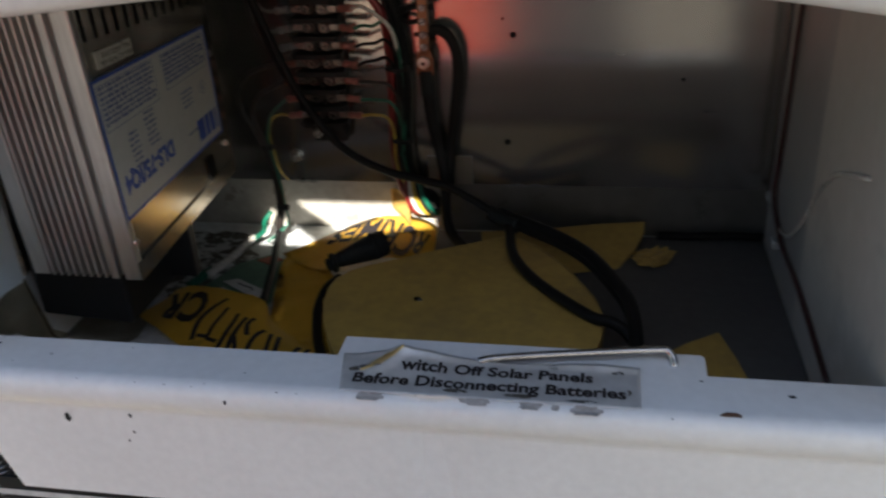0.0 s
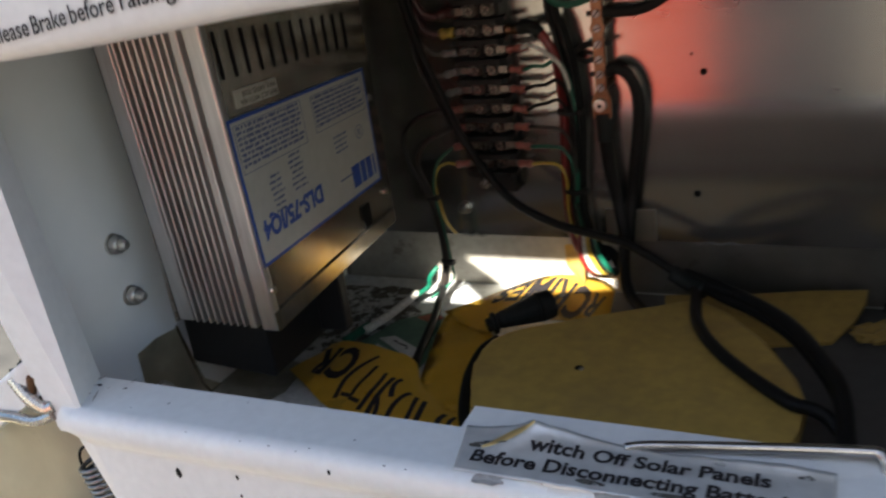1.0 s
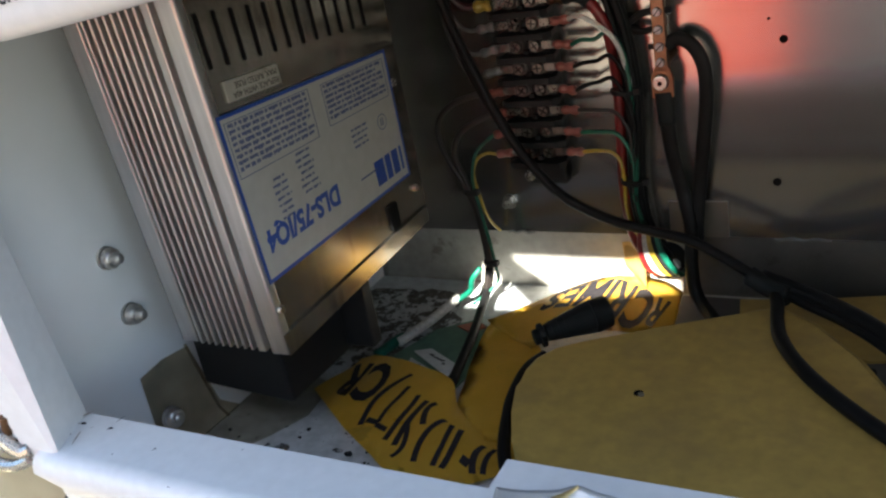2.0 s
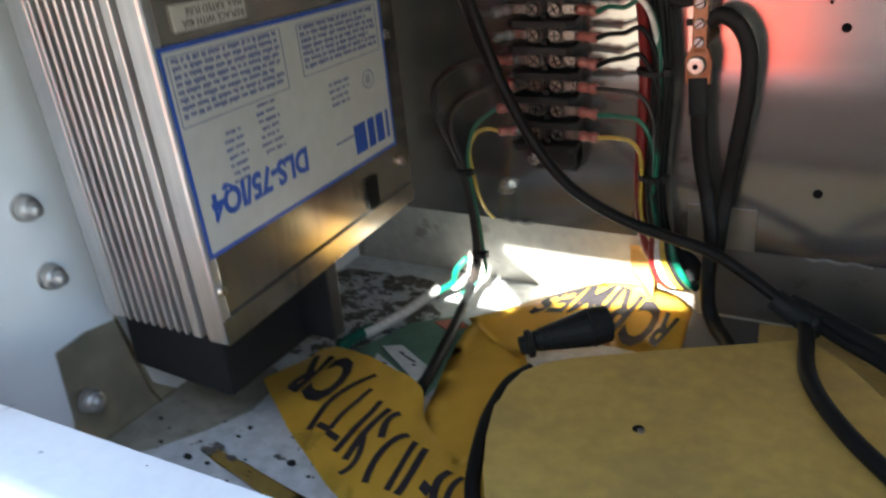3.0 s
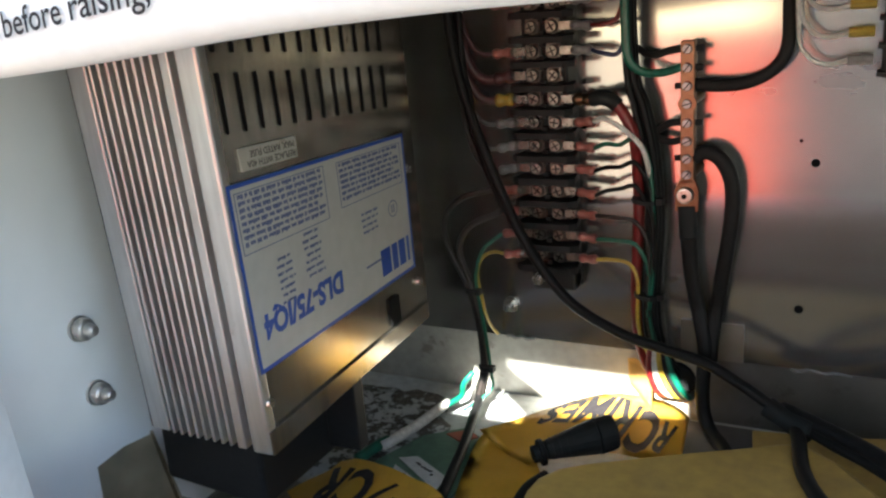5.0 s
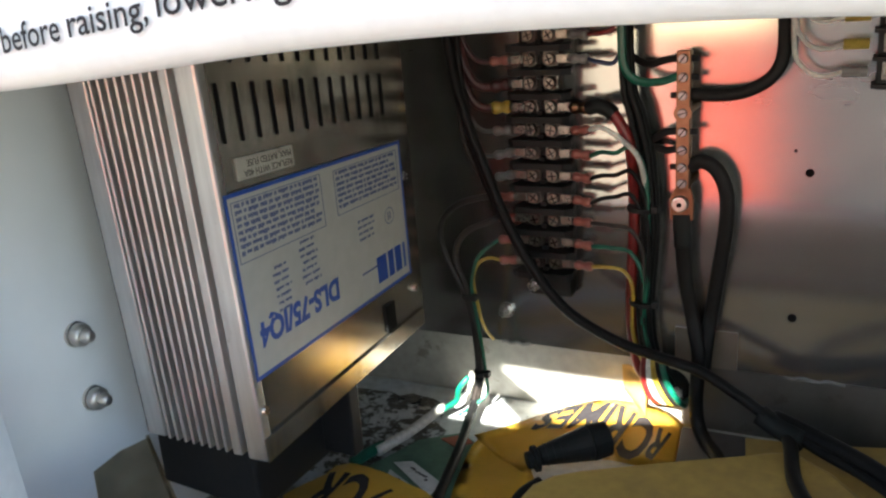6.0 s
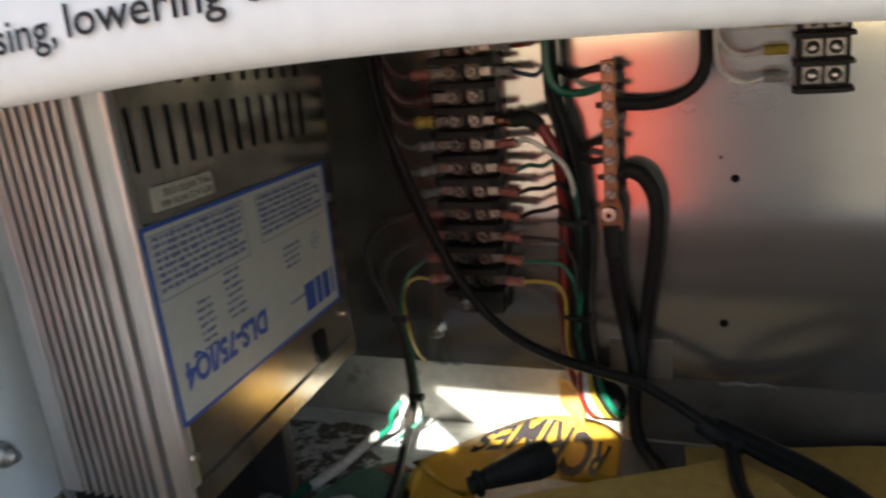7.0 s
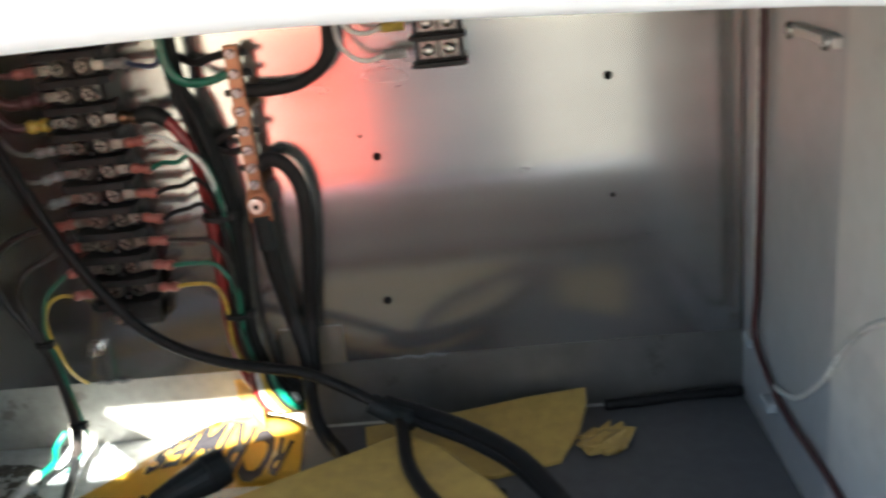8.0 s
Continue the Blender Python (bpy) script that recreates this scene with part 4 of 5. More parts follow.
whole("power_cable", tube([(0.306, -0.048, 0.018), (0.3105, -0.064, 0.0160), (0.3175, -0.1030, 0.0148), (0.3385, -0.1420, 0.0148), (0.3743, -0.1821, 0.0150), (0.3895, -0.1890, 0.0148), (0.3990, -0.1930, 0.0105), (0.409, -0.206, 0.002), (0.417, -0.225, -0.010)], 0.0040, 12), CABLE, "looped black cable on the yellow board", "cable", smooth=True)
whole("cable_splice", tube([(0.292, -0.047, 0.0235), (0.303, -0.0505, 0.0185), (0.316, -0.058, 0.0165)], 0.0062, 12), RUBBER, "taped black joint between the cables", "cable joint", smooth=True)

# ---- yellow sheets ----
arc = [(0.2180, -0.2400), (0.2060, -0.2180), (0.1960, -0.1950), (0.1890, -0.1720), (0.1860, -0.1530), (0.1875, -0.1390), (0.1950, -0.1260), (0.2080, -0.1160)]
board = slab([*arc, (0.25, -0.0945), (0.30, -0.0625), (0.312, -0.058), (0.334, -0.075), (0.360, -0.110), (0.380, -0.150), (0.386, -0.175), (0.383, -0.205), (0.376, -0.240)], 0.001, 0.0105, 0.0038)
yb = whole("yellow_board", board, YELLOW, "worn yellow board with a rounded end and a small drilled hole", "board")
part("hole", rod((0.2560, -0.1645, 0.0100), (0.2560, -0.1645, 0.0109), 0.0026, n=14), SLOT, yb)
part("hole_rim", rod((0.2577, -0.1657, 0.0102), (0.2577, -0.1657, 0.0112), 0.0016, n=12), ZINC, yb, "bright metal rim")
whole("board_support", box(0.225, -0.232, FZ, 0.365, -0.105, 0.003, 0.002), RUBBER, "black block under the yellow board", "block")
whole("edge_cable", tube([(0.217, -0.245, -0.004), (0.197, -0.212, -0.003), (0.1840, -0.174, -0.002), (0.1805, -0.153, -0.001), (0.1815, -0.138, 0.001), (0.1880, -0.126, 0.003)], 0.0036, 8), CABLE, "black cable along the end of the yellow board", "cable", smooth=True)


def back_lift(x, y):
    return max(0.0, (y + 0.065)) * 0.2


whole("yellow_sheet", slab([(0.282, -0.024), (0.312, -0.021), (0.345, -0.016), (0.380, -0.009), (0.4175, -0.004), (0.4165, -0.018), (0.409, -0.040), (0.396, -0.062), (0.36, -0.072), (0.318, -0.066), (0.287, -0.058)], -0.0165, -0.0140, 0.0, height=back_lift), YELLOW, "yellow sheet leaning against the back wall", "sheet")
whole("yellow_sheet", slab([(0.415, -0.190), (0.440, -0.166), (0.463, -0.150), (0.471, -0.180), (0.478, -0.215), (0.484, -0.27), (0.425, -0.27)], FZ + 0.001, FZ + 0.004), YELLOW, "yellow sheet corner on the floor behind the front rail", "sheet")
rag = bmesh.new()
bmesh.ops.create_icosphere(rag, subdivisions=3, radius=0.012)
for v in rag.verts:
    d = noise.noise(v.co * 170) * 0.010 + noise.noise(v.co * 420) * 0.004
    v.co = Vector((v.co.x * 1.2 + d, v.co.y * 0.9 + d, v.co.z * 0.42 + abs(d) * 0.5)) + Vector((0.422, -0.050, FZ + 0.0055))
whole("yellow_scrap", rag, YELLOW, "crumpled scrap of yellow tape on the floor", "scrap")


# ---- barrier tape ----
def ribbon(points, mat, name, label, wave=0.0006, steps=5):
    """A limp strip between two edges, given as pairs of points."""
    b = bmesh.new()
    lefts, rights = spline([p for p, _ in points], 6), spline([q for _, q in points], 6)
    rows = []
    for i, (p, q) in enumerate(zip(lefts, rights)):
        row = []
        for k in range(steps + 1):
            c = p.lerp(q, k / steps)
            c = c + Vector((0, 0, noise.noise(c * 45) * wave * 4 + noise.noise(c * 160) * wave))
            c.z = max(c.z, FZ + 0.0012)
            row.append(b.verts.new(c))
        rows.append(row)
    for a, c in zip(rows, rows[1:]):
        for k in range(steps):
            b.faces.new((a[k], a[k + 1], c[k + 1], c[k]))
    bmesh.ops.solidify(b, geom=list(b.faces), thickness=0.0003)
    return whole(name, b, mat, label, "barrier tape", smooth=True)


T = FZ + 0.004
tape1 = ribbon([((0.052, -0.128, T), (0.040, -0.168, T)), ((0.075, -0.130, T + 0.006), (0.075, -0.195, T + 0.004)), ((0.105, -0.139, T + 0.008), (0.115, -0.222, T + 0.005)), ((0.134, -0.150, T + 0.008), (0.150, -0.240, T + 0.004)),
                ((0.147, -0.168, T + 0.003), (0.178, -0.232, T + 0.003)), ((0.170, -0.184, T), (0.194, -0.215, T)), ((0.196, -0.186, T + 0.001), (0.204, -0.206, T + 0.001))], TAPE, "barrier_tape", "yellow barrier tape with black slanted lettering, lying on the floor")
ribbon([((0.150, -0.190, T), (0.205, -0.190, T)), ((0.135, -0.135, T), (0.190, -0.130, T + 0.002)), ((0.124, -0.085, T + 0.001), (0.170, -0.095, T + 0.003)), ((0.128, -0.062, T + 0.004), (0.168, -0.088, T + 0.004))], TAPE, "barrier_tape", "yellow barrier tape folded under the board")
tape3 = ribbon([((0.122, -0.072, T + 0.004), (0.166, -0.100, T + 0.004)), ((0.150, -0.038, T + 0.007), (0.180, -0.080, T + 0.008)), ((0.180, -0.012, T + 0.010), (0.206, -0.078, T + 0.008)), ((0.212, -0.004, T + 0.010), (0.232, -0.074, T + 0.007)), ((0.232, -0.005, T + 0.008), (0.240, -0.070, T + 0.005)), ((0.242, -0.010, T + 0.004), (0.2475, -0.066, T + 0.002))], TAPE, "barrier_tape", "yellow barrier tape with black letters beside the back wall")


ribbon([((0.060, -0.2270, T - 0.002), (0.058, -0.2330, T - 0.002)), ((0.075, -0.2285, T - 0.002), (0.072, -0.2370, T - 0.002)), ((0.098, -0.2325, T - 0.002), (0.096, -0.2420, T - 0.002)), ((0.125, -0.2370, T - 0.002), (0.124, -0.2520, T - 0.002)), ((0.150, -0.2420, T - 0.002), (0.150, -0.2620, T - 0.002))], YELLOW, "barrier_tape", "dirty yellow tape edge on the floor behind the front rail")
debris = bmesh.new()
rd = random.Random(7)
for k in range(46):
    x, y = (rd.uniform(0.0, 0.12), rd.uniform(-0.30, -0.19)) if k > 6 else ((0.060, 0.059, 0.0465, 0.081, 0.007, 0.023, 0.099)[k], (-0.2036, -0.2352, -0.2356, -0.2299, -0.2159, -0.2315, -0.2185)[k])
    r = rd.uniform(0.0004, 0.0012) if k > 6 else rd.uniform(0.0013, 0.0024)
    lump = bmesh.ops.create_icosphere(debris, subdivisions=1, radius=r)["verts"]
    for v in lump:
        v.co = Vector((x + v.co.x * rd.uniform(0.6, 1.6), y + v.co.y * rd.uniform(0.6, 1.4), FZ + r * 0.4 + v.co.z * 0.5))
whole("floor_debris", debris, RUBBER, "small dark crumbs of dirt on the floor", "debris", kind="stuff")


def drape(ob, target, lift=0.0005):
    """Lays flat lettering on a tape or sticker by dropping each corner on it."""
    tree = BVHTree.FromPolygons([v.co for v in target.data.vertices], [q.vertices for q in target.data.polygons])
    for v in ob.data.vertices:
        hit = tree.ray_cast(Vector((v.co.x, v.co.y, 1.0)), Vector((0, 0, -1)))[0]
        if hit is None:
            hit = tree.find_nearest(Vector((v.co.x, v.co.y, target.data.vertices[0].co.z)))[0]
        v.co.z = hit.z + lift


t = words("lettering", "CRIMES", 1.0, Matrix(), BLACK_INK, tape3, depth=0.0, bold=0.03)
wide = max(v.co.x for v in t.data.vertices)
for v in t.data.vertices:
    x = 0.2315 - 0.0735 * v.co.x / wide
    y = float(np.interp(x, (0.1570, 0.1660, 0.1727, 0.1864, 0.1979, 0.2062, 0.2125, 0.2227, 0.2330), (-0.0330, -0.0270, -0.0228, -0.0140, -0.0128, -0.0152, -0.0195, -0.0247, -0.0300)))
    tall = 0.029 + 0.018 * (x - 0.17) / 0.055
    v.co = Vector((x - 0.004 * v.co.y / 0.7, y - tall * v.co.y / 0.7, 0))
drape(t, tape3)
t = words("lettering", "R", 1.0, Matrix(), BLACK_INK, tape3, depth=0.0, bold=0.03)
wide = max(v.co.x for v in t.data.vertices)
for v in t.data.vertices:
    v.co = Vector((0.2400 - 0.0095 * v.co.x / wide - 0.004 * v.co.y / 0.7, -0.030 - 0.003 * (1 - v.co.x / wide) - 0.033 * v.co.y / 0.7, 0))
drape(t, tape3)
STROKES = ((99, 202, 95, 172, 106, 150), (110, 199, 109, 177, 111, 162), (122, 212, 122, 193, 122, 170), (130, 215, 128, 192, 130, 174),
           (133, 224, 135, 213, 128, 195), (148, 225, 143, 202, 149, 187), (138, 195, 134, 182, 137, 175), (159, 224, 156, 207, 154, 189), (164, 224, 163, 211, 160, 190), (181, 221, 176, 208, 177, 197), (186, 219, 183, 208, 184, 198))
t = words("lettering", "CR", 1.0, Matrix(), BLACK_INK, tape1, depth=0.0, bold=0.035)
wide = max(v.co.x for v in t.data.vertices)
for v in t.data.vertices:
    u, h = v.co.x / wide, v.co.y / 0.7
    v.co = Vector((0.0915 - 0.038 * u + 0.002 * h, -0.143 + 0.004 * u - (0.040 - 0.006 * u) * h, 0))
drape(t, tape1)
for i, (xa, ya, xm, ym, xb, yb) in enumerate(STROKES):
    base, mid, top = (Vector((x, -y, 0)) / 1000 for x, y in ((xa, ya), (xm, ym), (xb, yb)))
    mid = mid * 2 - (base + top) / 2
    w = (0.0030, 0.0024, 0.0027)[i % 3]
    b = bmesh.new()
    run = [base.lerp(mid, k / 12).lerp(mid.lerp(top, k / 12), k / 12) for k in range(13)]
    vs = []
    for k, q in enumerate(run):
        along = (run[min(k + 1, 12)] - run[max(k - 1, 0)]).normalized()
        side = Vector((along.y, -along.x, 0)) * w / 2 + Vector((w * 0.15, 0, 0))
        vs.append((b.verts.new(q - side), b.verts.new(q + side)))
    for q, r in zip(vs, vs[1:]):
        b.faces.new((q[0], q[1], r[1], r[0]))
    ob = part("letter_bar", b, BLACK_INK, tape1)
    drape(ob, tape1)
for x, y, w, h in ((0.1005, -0.1985, 0.010, 0.004), (0.1700, -0.2150, 0.006, 0.006), (0.1095, -0.2030, 0.009, 0.004)):
    b = bmesh.new()
    b.faces.new([b.verts.new(q) for q in ((x, y, 0), (x + w, y - 0.003, 0), (x + w, y + h - 0.003, 0), (x, y + h, 0))])
    drape(part("letter_bar", b, BLACK_INK, tape1), tape1)

def blotch(cx, cy, rx, ry, z, seed, n=40, thick=0.0003):
    """A flat patch with an uneven rim."""
    r0 = random.Random(seed)
    off = [r0.uniform(0, 9) for _ in range(2)]
    rim = []
    for k in range(n):
        a = 2 * math.pi * k / n
        r = 1 + 0.35 * noise.noise(Vector((math.cos(a) * 1.6 + off[0], math.sin(a) * 1.6 + off[1], 0))) + 0.15 * noise.noise(Vector((math.cos(a) * 6, math.sin(a) * 6, off[0])))
        rim.append((cx + rx * r * math.cos(a), cy + ry * r * math.sin(a)))
    return slab(rim, z, z + thick)


for gx, gy, grx, gry, gs in ((0.0535, -0.2275, 0.0100, 0.0050, 31), (0.083, -0.2355, 0.0060, 0.0024, 32), (0.090, -0.2165, 0.0035, 0.0016, 33), (0.0705, -0.2295, 0.0034, 0.0018, 34)):
    whole("dirt_patch", blotch(gx, gy, grx, gry, FZ + (0.0030 if gs != 33 else 0.0), gs, 26, 0.0004), GRIME, "dark caked dirt by the front rail", "dirt", "dirt patches")
# grime, enlarged so that its colour also carries the shade by the charger
whole("floor_grime", blotch(0.046, -0.075, 0.056, 0.062, FZ, 5), GRIME, "dark brown grime on the white floor, widened for the shade there", "grime")

# ---- small things on the floor ----
whole("printed_card", slab([(0.070, -0.118), (0.084, -0.078), (0.106, -0.060), (0.138, -0.078), (0.132, -0.150), (0.096, -0.142)], FZ + 0.0005, FZ + 0.0016, height=lambda x, y: 0.03 * abs(x - 0.098)), LEAF_GREEN, "dirty green printed card on the floor", "card")
for outline, z in (([(0.0842, -0.1114), (0.0949, -0.1057), (0.1227, -0.1223), (0.1230, -0.1376)], 0.0034), ([(0.0860, -0.1190), (0.0893, -0.1337), (0.1222, -0.1447), (0.1215, -0.1385)], 0.0032)):
    c = whole("paper_label", slab(outline, FZ + z, FZ + z + 0.0005, height=lambda x, y: 0.03 * abs(x - 0.098)), LEAF_WHITE, "dirty white paper label with dark marks", "paper label", "paper labels on the floor")
    for k in range(7):
        x, y = [sum(q[m] for q in outline) / 4 for m in (0, 1)]
        x, y = x + rnd.uniform(-0.011, 0.011), y - (0.0) + rnd.uniform(-0.0015, 0.0015)
        y -= (x - sum(q[0] for q in outline) / 4) * 0.6
        part("dark_mark", box(x, y, FZ + z, x + rnd.uniform(0.001, 0.004), y + 0.0012, FZ + z + 0.0011 + 0.03 * abs(x - 0.098)), BLACK_INK, c)
whole("printed_card", slab([(0.100, -0.076), (0.112, -0.066), (0.122, -0.074), (0.112, -0.082)], FZ + 0.0045, FZ + 0.0052), LEAF_RED, "red printed card edge on the floor", "card")
whole("white_sleeve", tube([(0.069, -0.106, -0.012), (0.0785, -0.078, -0.0105), (0.087, -0.046, -0.007)], 0.0035, 10), WIRE_WHITE, "white cable sleeve on the floor", "cable", smooth=True)
whole("green_cable", tube([(0.060, -0.122, -0.014), (0.066, -0.106, -0.012), (0.070, -0.098, -0.0115)], 0.0037, 10), WIRE_GREEN, "green sleeve end on the floor", "cable", smooth=True)
whole("green_cable", tube([(0.088, -0.049, -0.0075), (0.0935, -0.038, -0.005), (0.090, -0.026, -0.002), (0.094, -0.018, 0.004)], 0.0021, 10), WIRE_GREEN, "green cable rising beside the back wall", "cable", smooth=True)

plug = thing("cable_plug", (0.19, -0.09, 0.0), "black moulded plug with a tapered boot lying on the tape", "plug")
part("boot", rod((0.176, -0.0965, 0.0005), (0.2005, -0.0765, 0.0035), 0.0056, 0.0108, 18, bevel=0.001), RUBBER, plug)
part("collar", rod((0.1755, -0.0970, -0.0003), (0.1730, -0.0990, -0.0006), 0.0080, n=16, bevel=0.0008), RUBBER, plug)
part("body", rod((0.2005, -0.0765, 0.0035), (0.2095, -0.0690, 0.0045), 0.0112, 0.0104, 18, bevel=0.001), RUBBER, plug)
part("tip", rod((0.1730, -0.0990, -0.0006), (0.1700, -0.1015, -0.0010), 0.0052, n=14, bevel=0.0006), RUBBER, plug)
for k in range(4):
    u = k / 3
    c = Vector((0.179, -0.0941, 0.0009)).lerp(Vector((0.189, -0.0859, 0.0021)), u)
    part("rib", rod(c, c + Vector((0.0016, 0.0013, 0.0002)), 0.0066 + 0.0018 * u, n=16), RUBBER, plug)

whole("floor_cable", tube([(0.428, -0.010, -0.012), (0.455, -0.008, -0.0125), (0.48, -0.008, -0.011), (0.512, -0.006, -0.012)], 0.0034, 10), CABLE, "black cable along the foot of the back wall", "cable", smooth=True)
whole("white_wire", tube([(0.5130, -0.023, 0.30), (0.5130, -0.025, 0.16), (0.5130, -0.025, 0.0878), (0.5125, -0.0313, 0.0323), (0.5125, -0.0522, 0.0218), (0.5125, -0.0904, 0.0321), (0.5125, -0.1252, 0.0613), (0.5125, -0.1473, 0.0899), (0.5125, -0.1822, 0.1178), (0.5125, -0.24, 0.140)], 0.0015, 8), WIRE_WHITE, "thin white wire looping along the side wall", "wire", smooth=True)
whole("red_cable", tube([(0.5120, -0.034, 0.30), (0.5120, -0.034, 0.14), (0.5115, -0.0327, 0.0683), (0.5115, -0.0310, 0.037), (0.5115, -0.0585, 0.0231), (0.5115, -0.0891, 0.0182), (0.5115, -0.1209, 0.0190), (0.5115, -0.1530, 0.0189), (0.5115, -0.24, 0.012)], 0.0019, 8), WIRE_DULL_RED, "thin red cable down the corner and along the wall", "cable", smooth=True)
for p in ((0.513, -0.02, 0.03), (0.513, -0.055, 0.008)):
    whole("cable_clip", box(p[0] - 0.004, p[1] - 0.006, p[2] - 0.003, 0.515, p[1] + 0.006, p[2] + 0.003, 0.001), LEAF_WHITE, "small white cable clip on the side wall", "cable clip", "cable clips")

clamp = thing("wall_clamp", (0.5138, -0.095, 0.212), "pale plastic clamp with two bright screws on the side wall", "clamp")
part("bar", box(0.5110, -0.124, 0.2090, 0.515, -0.067, 0.2140, 0.0010), SIDE_PALE, clamp)
for y in (-0.117, -0.074):
    part("screw", lathe((0.5112, y, 0.2115), (0.5090, y, 0.2115), (0.0040, 0.0038, 0.0024)), STEEL, clamp, smooth=True)

# holes, bolt, sealant and tape on the mounting plate
for x, z, r in ((0.3080, 0.1535, 0.0024), (0.3028, 0.0655, 0.0026), (0.4405, 0.186, 0.0025), (0.440, 0.118, 0.0014), (0.300, 0.166, 0.0010)):
    part("hole", rod((x, 0.0005 + (z - 0.05) * LEAN, z), (x, -0.0002 + (z - 0.05) * LEAN, z), r, n=16), SLOT, plate)
pb = thing("bolt", (0.1185, -0.002, 0.051), "zinc bolt and nut through the mounting plate", "bolt")
part("washer", rod((0.1185, 0.0, 0.051), (0.1185, -0.0012, 0.051), 0.0056, n=20), STEEL, pb)
part("nut", rod((0.1185, -0.0012, 0.051), (0.1185, -0.005, 0.051), 0.0045, n=6, bevel=0.0004), STEEL, pb)
part("thread_end", rod((0.1185, -0.005, 0.051), (0.1185, -0.010, 0.051), 0.0025, n=12, bevel=0.0004), STEEL, pb)
for x0, x1, z, kk in ((0.114, 0.135, 0.0268, 1), (0.300, 0.334, 0.0268, 2)):
    b = tube([(x0 + (x1 - x0) * i / 7, -0.0008, z + 0.0008 * math.sin(i * 2.1 * kk)) for i in range(8)], 0.0012, 8)
    whole("sealant_bead", b, SEALANT, "smeared grey sealant on the plate seam", "sealant", smooth=True)
for a in ((0.2345, 0.0275, 0.2725, 0.0525),):
    whole("foil_patch", box(a[0], -0.0018, a[1], a[2], -0.0004, a[3]), PAPER, "square of dull foil tape stuck on the plate", "foil tape")
ribbon([((0.2000, -0.0016, 0.0215), (0.2010, -0.0030, 0.0040)), ((0.2060, -0.0030, 0.0225), (0.2070, -0.0085, 0.0010)), ((0.2125, -0.0075, 0.0195), (0.2140, -0.0150, -0.0020)), ((0.2185, -0.0130, 0.0120), (0.2210, -0.0220, -0.0045))], FLAP, "tape_flap", "curled tan paper tape standing against the back wall", 0.0002)
grom = rod((0.231, 0.003, 0.009), (0.231, -0.003, 0.009), 0.013, n=24, bevel=0.001)
whole("grommet", grom, RUBBER, "black rubber grommet where the wires leave the box", "grommet", smooth=False)
for dx, w, colour in ((-0.012, WIRE_RED, "red"), (-0.0075, WIRE_WHITE, "white"), (-0.003, WIRE_YELLOW, "yellow"), (0.0015, CABLE, "black"), (0.005, WIRE_GREEN, "green")):
    wire(f"{colour}_wire", [(0.2265 + dx * 0.55, -0.021, 0.040), (0.229 + dx * 0.8, -0.023, 0.026), (0.234 + dx, -0.021, 0.013), (0.238 + dx * 0.9, -0.014, 0.005), (0.239 + dx * 0.8, -0.004, 0.003)], 0.0021, w, f"{colour} wire bending into the rubber grommet", "wires at the grommet")

# ---- front: shelf, rod, warning sticker, lettering ----
whole("shelf_plate", slab([(0.2475, -0.3169), (0.2475, -0.2985), (0.4315, -0.2985), (0.4335, -0.3005), (0.4335, -0.3169)], 0.0640, 0.0675, 0.0004), WHITE, "white painted plate behind the front rail", "plate", kind="structure")
whole("latch_rod", tube([(0.322, -0.3172, 0.0690), (0.333, -0.3150, 0.0704), (0.37, -0.3095, 0.0718), (0.4095, -0.3040, 0.0728), (0.4155, -0.3040, 0.0720), (0.4180, -0.3070, 0.0680), (0.4183, -0.3110, 0.0600)], 0.0022, 12), ROD, "bent polished steel rod lying on the white plate", "rod", smooth=True)


def swell(x, v):
    """Height of the crumpled sticker above the rail; v runs from its back edge to its front edge."""
    fold = math.exp(-((x - 0.2835 + 0.026 * v) / 0.0048) ** 2) * math.exp(-(v / 0.55) ** 2)
    broad = math.exp(-((x - 0.288) / 0.020) ** 2) * math.exp(-(v / 0.45) ** 2)
    curl = max(0.0, 0.12 - v) * 0.02 * (0.5 + 0.5 * math.sin(x * 70))
    return 0.0024 * fold + 0.0034 * broad + curl


sb = bmesh.new()
nx, ny = 90, 18
sides = []
for drop in (0.0, 0.00025):
    gridv = []
    for j in range(ny + 1):
        row = []
        for i in range(nx + 1):
            u, v = i / nx, j / ny
            x = 0.2516 + 0.1496 * u + 0.0059 * v * (1 - u)
            y = -0.3172 - 0.0302 * v + (0.0012 * noise.noise(Vector((x * 160, 3, 2))) if j == ny else 0.0)
            z = 0.0693 + swell(x, v) + 0.0004 * noise.noise(Vector((x * 90, y * 120, 0)))
            row.append(sb.verts.new((x, y, z - drop)))
        gridv.append(row)
    for a, c in zip(gridv, gridv[1:]):
        for i in range(nx):
            sb.faces.new((a[i], a[i + 1], c[i + 1], c[i]) if drop else (c[i], c[i + 1], a[i + 1], a[i]))
    sides.append([*gridv[0], *[r[-1] for r in gridv[1:]], *gridv[-1][-2::-1], *[r[0] for r in gridv[-2:0:-1]]])
for k in range(len(sides[0])):
    m = (k + 1) % len(sides[0])
    sb.faces.new((sides[0][k], sides[0][m], sides[1][m], sides[1][k]))
warn = whole("warning_sticker", sb, FOIL, "worn silver warning sticker with black lettering, crumpled and peeling", "sticker", smooth=True)
# golden glint on the fold, painted as a gold sliver
glint = bmesh.new()
